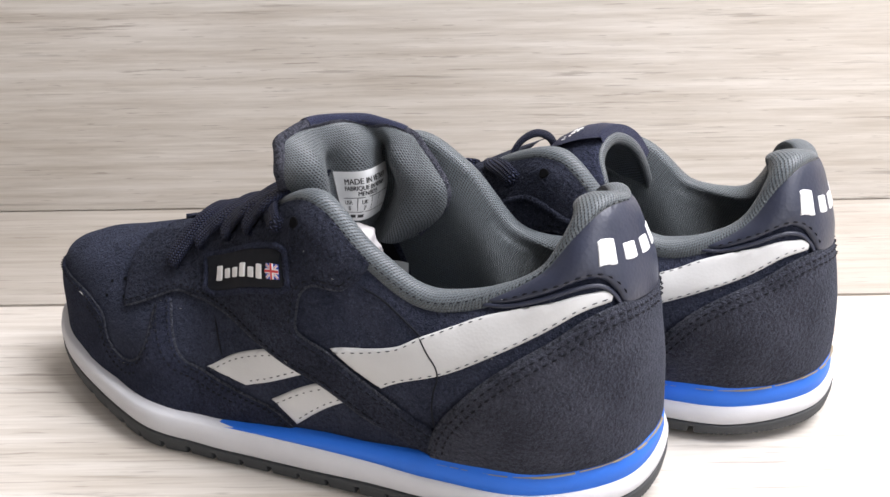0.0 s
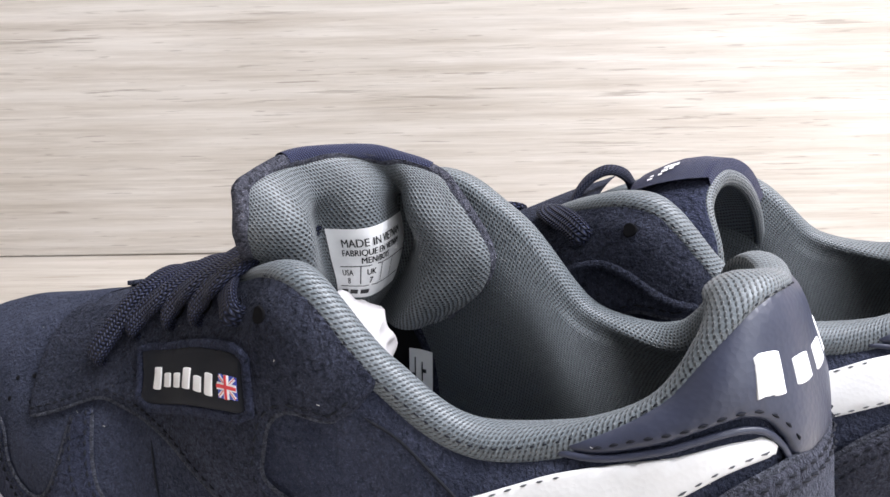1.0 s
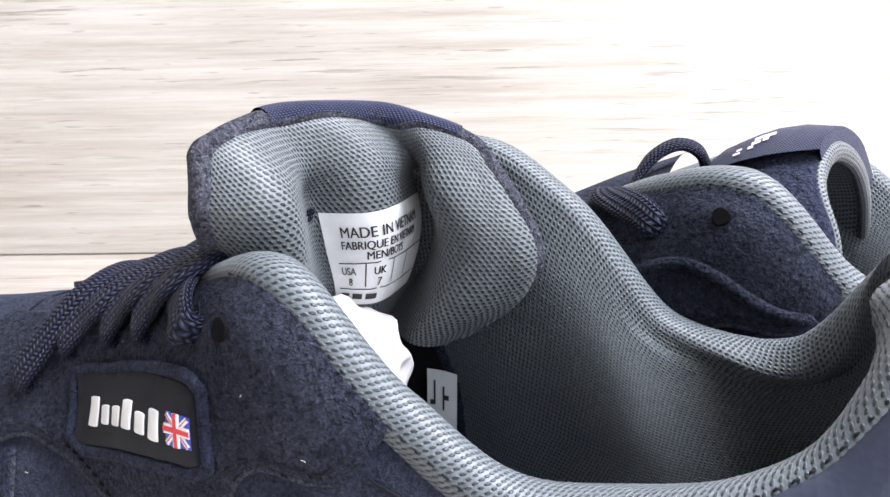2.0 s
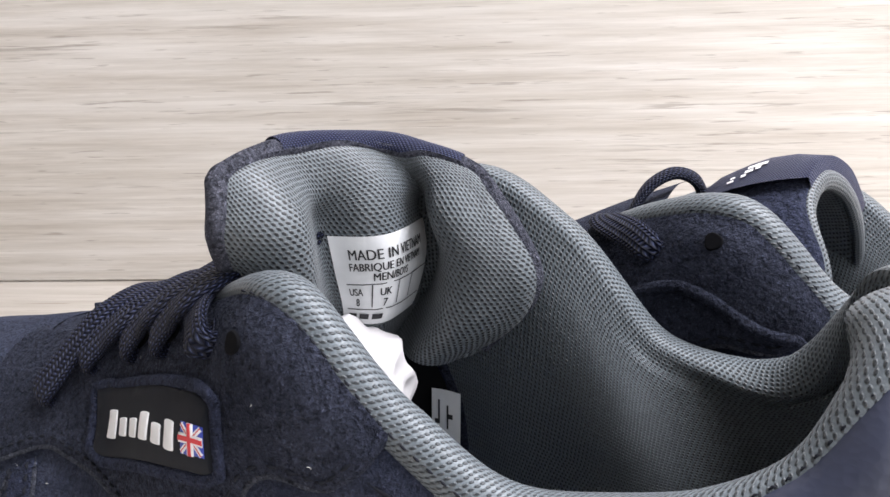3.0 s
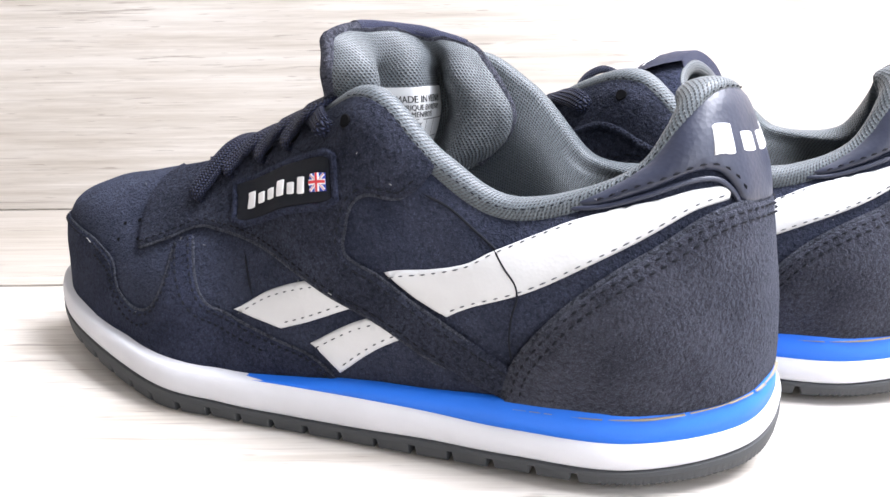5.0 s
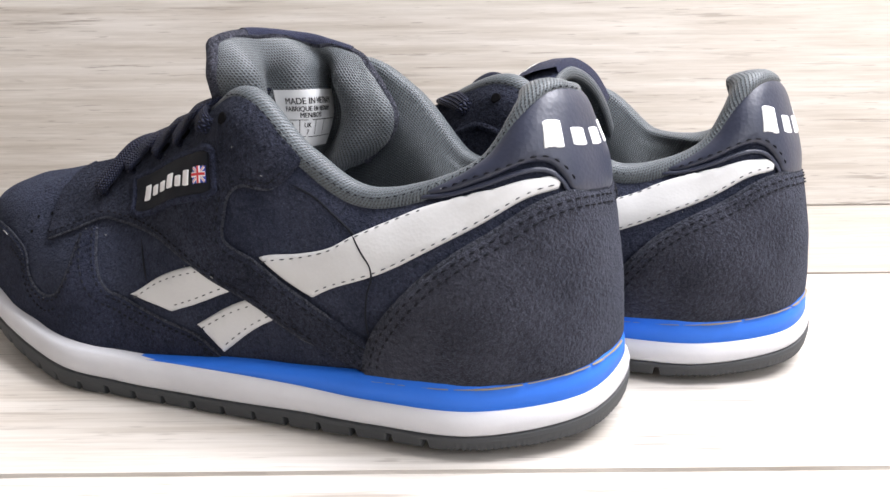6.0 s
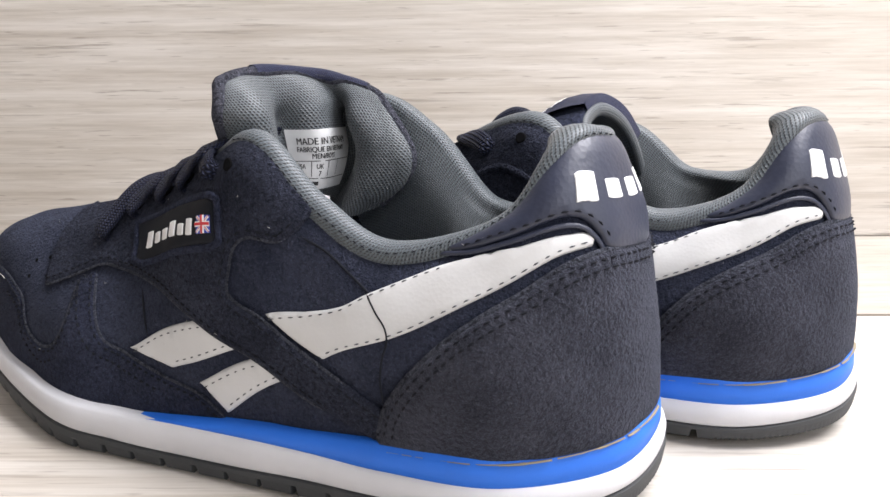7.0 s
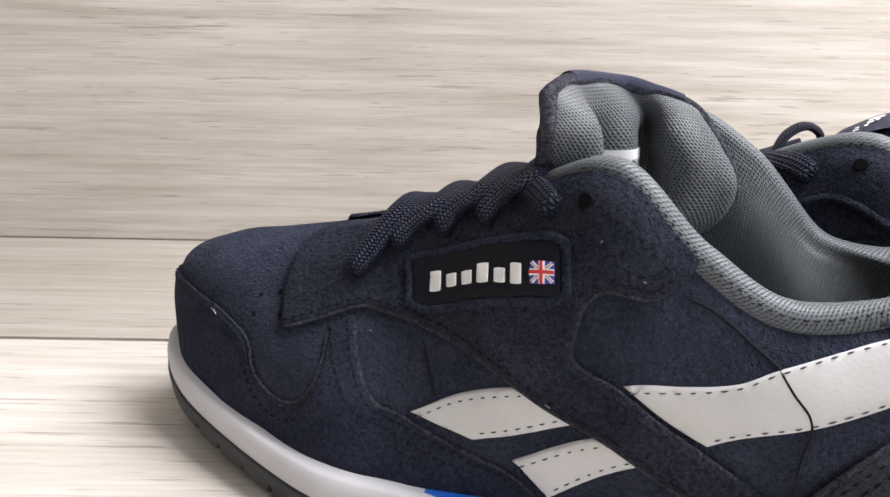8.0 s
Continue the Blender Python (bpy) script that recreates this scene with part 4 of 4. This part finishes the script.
# Near tongue: pulled up and twisted open, folded lengthwise. Rows from the throat to the tip, each from the left rim to the right rim:
# across the fold, out of the fold, up.
TONGUE_OPEN = [
    [(-.137, -.092, .080), (-.125, -.086, .078), (-.116, -.092, .076), (-.108, -.092, .075), (-.0985, -.100, .0745), (-.0945, -.083, .0760), (-.0860, -.0785, .0785), (-.0800, -.0770, .0820)],
    [(-.1345, -.080, .095), (-.1210, -.0745, .090), (-.1135, -.0850, .089), (-.1025, -.0850, .088), (-.0895, -.1020, .087), (-.0885, -.0775, .0870), (-.0755, -.0735, .0885), (-.0705, -.0755, .0910)],
    [(-.1350, -.0690, .1060), (-.1195, -.0650, .1025), (-.1155, -.0825, .1015), (-.1005, -.0820, .1015), (-.0850, -.1060, .0995), (-.0862, -.0785, .1000), (-.0745, -.0722, .0998), (-.0678, -.0748, .0990)],
    [(-.1366, -.0625, .1150), (-.1200, -.0622, .1135), (-.1168, -.0825, .1130), (-.1015, -.0812, .1130), (-.0872, -.1050, .1105), (-.0892, -.0800, .1115), (-.0785, -.0758, .1100), (-.0722, -.0775, .1085)],
    [(-.1352, -.0625, .1205), (-.1225, -.0640, .1205), (-.1165, -.0795, .1198), (-.1025, -.0828, .1198), (-.0915, -.0915, .1170), (-.0892, -.0832, .1190), (-.0808, -.0805, .1180), (-.0770, -.0795, .1160)],
]
TONGUE_OPEN_TIP = [(-.1338, -.0645, .1252), (-.1290, -.0700, .1276), (-.1210, -.0790, .1286), (-.1110, -.0850, .1281), (-.1005, -.0885, .1264), (-.0915, -.0877, .1243), (-.0840, -.0850, .1217), (-.0792, -.0825, .1188)]


def unfold(rows):
    """From places along and out of the fold to the sneaker's own."""
    return [[(-.821 * a - .571 * b, -.571 * a + .821 * b, z) for a, b, z in row] for row in rows]


# Far tongue: upright, arched over the foot.
TONGUE_UPRIGHT = [
    [(.162, .019, .0800), (.163, .013, .0850), (.164, .006, .0870), (.165, .0, .0880), (.164, -.006, .0870), (.162, -.013, .0850), (.160, -.019, .0800)],
    [(.1414, .026, .0880), (.1401, .020, .0915), (.1390, .009, .0939), (.1385, .0, .0951), (.1370, -.009, .0948), (.1354, -.019, .0924), (.1352, -.025, .0900)],
    [(.1263, .029, .0894), (.1252, .0245, .0977), (.1240, .014, .1018), (.1240, .003, .1050), (.1216, -.009, .1031), (.1194, -.019, .0973), (.1177, -.024, .0940)],
    [(.1124, .030, .0887), (.1140, .0265, .0987), (.1140, .018, .1053), (.1125, .005, .1113), (.1081, -.008, .1073), (.1034, -.018, .0983), (.1012, -.029, .0830)],
]
TONGUE_UPRIGHT_TIP = [(.0990, .028, .0893), (.1008, .026, .0980), (.1050, .019, .1072), (.1025, .007, .1125), (.0961, -.007, .1068), (.0914, -.018, .0940), (.0890, -.029, .0770)]


class Tongue:
    """A padded sheet through a small grid of places: j across (0..6), i from the throat (0) to the tip (4)."""

    def __init__(self, rows, face, bind, edging, edging_label):
        self.bind, self.edging, self.edging_label = bind, edging, edging_label
        self.grid, self.face = np.array(rows, float), np.array(face, float)
        self.along, self.across = len(self.grid) - 1, self.grid.shape[1] - 1

    def point(self, j, i):
        j, i = np.broadcast_arrays(np.asarray(j, float), np.asarray(i, float))
        levels = np.stack([spline(r, np.clip(j.ravel(), 0, self.across), False) for r in self.grid])
        ii = np.clip(i.ravel(), 0, self.along)
        k0 = np.clip(np.floor(ii).astype(int), 0, self.along - 1)
        wide = np.concatenate([[2 * levels[0] - levels[1]], levels, [2 * levels[-1] - levels[-2]]])
        n = np.arange(ii.size)
        a, b, c, d = (wide[k0 + x, n] for x in range(4))
        f = (ii - k0)[:, None]
        return (b + f / 2 * (c - a + f * (2 * a - 5 * b + 4 * c - d + f * (3 * (b - c) + d - a)))).reshape(j.shape + (3,))

    def normal(self, j, i):
        e = 0.04
        a = self.point(np.asarray(j) + e, i) - self.point(np.asarray(j) - e, i)
        b = self.point(j, np.asarray(i) + e) - self.point(j, np.asarray(i) - e)
        m = np.cross(a, b)
        m = m / np.maximum(np.linalg.norm(m, axis=-1, keepdims=True), 1e-9)
        return m * self.face

    def build(self, shoe, thick):
        A, B = self.across, self.along
        j, i = np.linspace(0, A, 72), np.linspace(0, B, 50)
        p, m = self.point(j[:, None], i[None, :]), self.normal(j[:, None], i[None, :])
        rim = np.minimum(np.minimum(j, A - j)[:, None] / 0.5, (B - i)[None, :] / 0.35)
        pad = np.sqrt(np.maximum(0, 1 - (1 - np.clip(rim, 0, 1)) ** 2))[..., None]
        front = p + m * (0.0022 * pad - 0.0006)
        v, f = sheet(front)
        tongue = solid("tongue", v, f, LINING, shoe, "padded tongue with grey mesh inside", uv=grid_uv(p))
        back = p - m * (0.0008 + thick * (0.25 + 0.50 * pad))
        v, f = sheet(back, flip=True)
        solid("tongue_back", v, f, SUEDE, tongue, "navy suede outer face of the tongue")
        # suede binding round the sides and the tip
        line = np.concatenate([self.point(0.14, i), self.point(j[1:-1], B - 0.05), self.point(A - 0.14, i[::-1])])
        mm = np.concatenate([self.normal(0.02, i), self.normal(j[1:-1], B - 0.02), self.normal(A - 0.02, i[::-1])])
        for _ in range(14):
            line[1:-1] = line[1:-1] * 0.5 + (line[:-2] + line[2:]) / 4
            mm[1:-1] = mm[1:-1] * 0.5 + (mm[:-2] + mm[2:]) / 4
        mm /= np.linalg.norm(mm, axis=1, keepdims=True)
        way = np.gradient(line, axis=0)
        way /= np.linalg.norm(way, axis=1, keepdims=True)
        side = np.cross(way, mm)
        ring = []
        for a in np.linspace(0, 2 * math.pi, 10, endpoint=False):
            ring.append(line + side * math.cos(a) * self.bind + mm * (math.sin(a) * thick * 0.60 - thick * 0.12))
        v, f = sheet(np.stack(ring, 1), close_j=True)
        solid("tongue_binding", v, f, self.edging, tongue, self.edging_label, uv=grid_uv(np.stack(ring, 1)))
        return tongue


def text_mesh(words, size):
    """Flat triangles of a line of text, left at 0, on its base line."""
    data = bpy.data.curves.new("writing", "FONT")
    data.body, data.size = words, size
    ob = new("writing", data)
    bpy.context.view_layer.update()
    me = ob.to_mesh()
    me.calc_loop_triangles()
    v = np.array([q.co[:] for q in me.vertices])
    f = [tuple(t.vertices) for t in me.loop_triangles]
    ob.to_mesh_clear()
    bpy.data.objects.remove(ob)
    bpy.data.curves.remove(data)
    return v, f

# ---- the two sneakers ----
NEAR = pose(0, 0, 0, 0, 0, 158)
TOE, LEFT = Vector((-math.cos(radians(22)), math.sin(radians(22)), 0)), Vector((-math.sin(radians(22)), -math.cos(radians(22)), 0))
FAR = Matrix.Translation(TOE * -0.0608 + LEFT * -0.0810) @ pose(0, 0, 0, 0, 0, 158)



def make_sneaker(place, rise, dip, free, label):
    shape_upper(rise, dip)
    shoe = new("sneaker")
    shoe.matrix_basis = place
    build_sole(shoe)
    build_upper(shoe)
    build_panels(shoe, dip < 0.5)
    build_stitches(shoe, free)
    build_lining(shoe, 1.0 + 0.15 * dip)
    build_lint(shoe, 3 + int(dip))
    v, f = tongue_base(shoe)
    solid("throat", v, f, SUEDE_DARK, shoe, "dark lower tongue under the laces")
    return tagged(shoe, label, "sneaker", "pair of sneakers")


far_shoe = make_sneaker(FAR, 0.28, 1.0, 5.11, "navy suede sneaker with white stripes and upright tongue, behind the other")
build_laces(far_shoe, -0.0120, 2)
crease("eyestay_seam", [[(5.9, 2.30), (5.6, 2.45), (5.3, 2.52), (5.0, 2.45), (4.75, 2.42), (4.5, 2.52), (4.2, 2.85)]], far_shoe, SUEDE_DARK, 0.0024, 0.0015, "raised seam of the eyestay")
near_shoe = make_sneaker(NEAR, 1.0, 0.0, 5.19, "navy suede sneaker with white stripes, blue wedge, tongue pulled open")
build_laces(near_shoe, 0.0025, 9)


def build_open_tongue(shoe):
    t = Tongue(unfold(TONGUE_OPEN + [[(a, b, z + .0010) for a, b, z in TONGUE_OPEN_TIP]]), (1, 1, 1), 0.0025, SUEDE_BIND_LIT, "navy suede binding, coloured lighter as if lit")
    if t.normal(3.0, 2.5) @ np.array([-0.7, 0.7, 0]) < 0:
        t.face = -t.face
    tongue = t.build(shoe, 0.0045)
    # woven label folded over the tip
    j = np.linspace(1.78, 6.1, 60)
    line, m = t.point(j, t.along - 0.05), t.normal(j, t.along - 0.02)
    way = np.gradient(line, axis=0)
    side = np.cross(way / np.linalg.norm(way, axis=1, keepdims=True), m)
    side *= np.sign(((t.point(j, 5.0) - t.point(j, 4.9)) * side).sum(axis=1, keepdims=True))
    rows = [line + side * math.cos(radians(a)) * 0.0029 + m * (math.sin(radians(a)) * 0.0029 - 0.0006) for a in np.linspace(102, -70, 12)]
    rows += [t.point(j, 4.72) - m * 0.0054]
    p = np.stack(rows, 1)
    v, f = sheet(p)
    solid("woven_label", v, f, RIBBON, tongue, "navy woven label over the tongue's tip", uv=grid_uv(p))
    # white size label
    wide, high = 0.0300, 0.0215
    js, ks = np.linspace(2.27, 5.6, 80), np.linspace(2.60, 0.6, 60)
    run_j = np.concatenate([[0], np.cumsum(np.linalg.norm(np.diff(t.point(js, 2.1), axis=0), axis=1))])
    run_i = np.concatenate([[0], np.cumsum(np.linalg.norm(np.diff(t.point(2.4, ks), axis=0), axis=1))])

    def on_label(x, y, h):
        """x to the right, y up, 0 to 1 over the label."""
        jj = np.interp(np.asarray(x) * wide, run_j, js)
        ii = np.interp((1 - np.asarray(y)) * high, run_i, ks)
        return t.point(jj, ii) + t.normal(jj, ii) * h

    x, y = np.meshgrid(np.linspace(0, 1, 30), np.linspace(0, 1, 16), indexing="ij")
    p = on_label(x, y, 0.0019)
    v, f = sheet(p)
    label = solid("size_label", v, f, LABEL_WHITE, tongue, "white size label with black print")
    x2, y2 = np.meshgrid(np.linspace(-0.03, 1, 30), np.linspace(-0.05, 1.07, 16), indexing="ij")
    v, f = sheet(on_label(x2, y2, 0.0016))
    solid("label_backing", v, f, plain("clear_backing", (0.10, 0.12, 0.12), 0.35), tongue, "clear film round the size label")
    def write(words, x0, y0, size):
        v, f = text_mesh(words, size)
        n = len(v)
        v = np.concatenate([v + (d, 0, d * 0.2) for d in (-0.00006, 0.0, 0.00006)])
        f = [tuple(i + n * k for i in g) for k in range(3) for g in f]
        q = on_label((x0 + v[:, 0] * 0.72) / wide, (y0 + v[:, 1]) / high, 0.00215 + v[:, 2:])
        ob = solid("print", q, f, PRINT_BLACK, label, smooth=False)
        return ob

    def bar(x0, y0, x1, y1):
        xx, yy = np.meshgrid(np.linspace(x0, x1, 8) / wide, np.linspace(y0, y1, 2) / high, indexing="ij")
        v, f = sheet(on_label(xx, yy, 0.00215))
        solid("print_line", v, f, PRINT_BLACK, label, smooth=False)

    write("MADE IN VIETNAM", 0.0040, 0.0162, 0.0034)
    write("FABRIQUE EN VIETNAM", 0.0038, 0.0136, 0.0026)
    write("MEN/BOYS", 0.0085, 0.0112, 0.0026)
    bar(0.0026, 0.0102, 0.029, 0.01045)
    for x0 in (0.0082, 0.0142, 0.0202):
        bar(x0, 0.0048, x0 + 0.00025, 0.0102)
    write("USA", 0.0030, 0.0076, 0.0025)
    write("8", 0.0045, 0.0050, 0.0026)
    write("UK", 0.0098, 0.0076, 0.0025)
    write("7", 0.0106, 0.0050, 0.0026)
    bar(0.0018, 0.0040, 0.028, 0.00425)
    for k in range(3):
        bar(0.0022 + 0.0032 * k, 0.0016, 0.0046 + 0.0032 * k, 0.0030)


build_open_tongue(near_shoe)


def build_upright_tongue(shoe):
    t = Tongue(TONGUE_UPRIGHT + [TONGUE_UPRIGHT_TIP], (1, 1, 1), 0.0015, LINING, "grey mesh lip")
    if t.normal(3.0, 3.0)[2] > 0:
        t.face = -t.face
    tongue = t.build(shoe, 0.0045)
    j = np.linspace(2.40, 4.8, 40)
    rows = []
    for i in (4.0, 3.7, 3.3, 2.9, 2.6, 2.3, 2.0, 1.8):
        rows.append(t.point(j, i) - t.normal(j, min(i, 3.96)) * (0.0064 if i > 1.9 else 0.0058))
    lip = t.point(j, 4.0) + t.normal(j, 3.95) * 0.0006
    p = np.stack([lip] + rows, 1)
    v, f = sheet(p)
    cap = solid("woven_label", v, f, RIBBON, tongue, "navy woven label over the tongue's tip", uv=grid_uv(p))
    for j0, j1, i0, i1 in ((2.80, 2.87, 2.62, 2.98), (2.70, 2.77, 2.58, 2.74), (2.72, 2.80, 2.78, 2.88), (2.62, 2.68, 2.52, 2.62), (2.66, 2.71, 2.30, 2.40), (2.57, 2.62, 2.24, 2.38)):
        jj, ii = np.meshgrid(np.linspace(j0, j1, 8), np.linspace(i0, i1, 5), indexing="ij")
        v, f = sheet(t.point(jj, ii) - t.normal(jj, ii) * 0.0068, flip=True)
        solid("word_bar", v, f, PRINT_WHITE, cap)
    # a lace standing up in a loop over the throat
    path = np.array([(.1500, .014, .0930), (.1484, .012, .0976), (.1477, .008, .1030), (.1445, .004, .1082), (.1392, .0, .1108), (.1343, -.004, .1085), (.1320, -.008, .103)])
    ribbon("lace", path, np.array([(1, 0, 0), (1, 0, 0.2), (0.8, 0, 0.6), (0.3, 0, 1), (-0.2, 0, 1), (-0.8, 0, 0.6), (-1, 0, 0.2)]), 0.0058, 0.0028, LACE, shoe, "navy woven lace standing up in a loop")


build_upright_tongue(far_shoe)


def tissue_ball(place, radius, label):
    """A ball of crumpled paper with sharp folds."""
    bm = bmesh.new()
    bmesh.ops.create_icosphere(bm, subdivisions=5, radius=radius)
    for vert in bm.verts:
        q = vert.co / radius
        k = 1 - 0.34 * abs(noise.noise(q * 1.3 + Vector((3, 1, 7)))) - 0.24 * abs(noise.noise(q * 2.1 + Vector((1, 4, 2)))) - 0.03 * abs(noise.noise(q * 5.0))
        vert.co = vert.co * k
    me = bpy.data.meshes.new("tissue_paper")
    bm.to_mesh(me)
    bm.free()
    me.polygons.foreach_set("use_smooth", [True] * len(me.polygons))
    me.materials.append(PAPER)
    ob = new("tissue_paper", me)
    ob.matrix_basis = NEAR @ Matrix.Translation(place)
    return tagged(ob, label, "paper")


tissue_ball((0.1355, 0.001, 0.0750), 0.0165, "crumpled white tissue paper stuffed inside the sneaker")


def wall_sticker(shoe):
    """A size sticker on the inner side, past the lining's front seam."""
    s, t = np.meshgrid(np.linspace(15.24, 14.90, 8), np.linspace(0.85, 1.33, 6), indexing="ij")
    p = upper_point(s, t) - upper_normal(s, t) * 0.0050
    v, f = sheet(p)
    st = solid("size_sticker", v, f, LABEL_WHITE, shoe, "white sticker with dark marks inside")
    for a, b, c, d in ((15.0, 14.98, 1.05, 1.25), (15.0, 14.94, 1.05, 1.09), (15.10, 15.08, 1.01, 1.21), (15.15, 15.08, 1.10, 1.14)):
        s, t = np.meshgrid(np.linspace(a, b, 3), np.linspace(c, d, 3), indexing="ij")
        v, f = sheet(upper_point(s, t) - upper_normal(s, t) * 0.0053)
        solid("print_line", v, f, PRINT_BLACK, st, smooth=False)


wall_sticker(near_shoe)

# ---- boards and room ----
BOARD, WALL_Y, JOINT = 0.1957, 0.3262, -0.0367
floor = tagged(new("floor"), "pale limed wooden floor boards", kind="structure")
box("subfloor", (-1.6, -1.8, -0.06), (1.6, 0.60, -0.0125), WALL_PAINT, floor)
wall_north = tagged(new("wall_north"), "pale limed wooden board wall", kind="structure")
box("wall_core", (-1.6, WALL_Y + 0.0125, 0), (1.6, WALL_Y + 0.08, 2.3), WALL_PAINT, wall_north)
for name, lo, hi in (("wall_south", (-1.6, -1.9, 0), (1.6, -1.8, 2.3)), ("wall_east", (1.6, -1.9, 0), (1.7, 0.43, 2.3)), ("wall_west", (-1.7, -1.9, 0), (-1.6, 0.43, 2.3))):
    tagged(box(name, lo, hi, WALL_PAINT), "plain off-white painted wall", kind="structure")
tagged(box("ceiling", (-1.7, -1.9, 2.3), (1.7, 0.43, 2.4), WALL_PAINT), "plain off-white ceiling", kind="structure")

first = box("plank", (-1.6, 0.0004, -0.012), (1.6, BOARD - 0.0004, 0.0), WOOD, floor, 0.0014)
first.location = (0, JOINT - 8 * BOARD, 0)
for k in range(-7, 2):
    ob = new("plank", first.data)
    ob.parent, ob.location = floor, (0, JOINT + k * BOARD, 0)
    # the board next to the wall is darker than the others
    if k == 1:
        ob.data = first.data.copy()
        ob.data.materials[0] = WOOD_DARKER
first = box("plank", (-1.6, -0.012, 0.0004), (1.6, 0.0, BOARD - 0.0004), WOOD, wall_north, 0.0016)
first.location = (0, WALL_Y + 0.012, -0.0006)
for k in range(1, 11):
    ob = new("plank", first.data)
    ob.parent, ob.location = wall_north, (0, WALL_Y + 0.012, -0.0006 + k * BOARD)
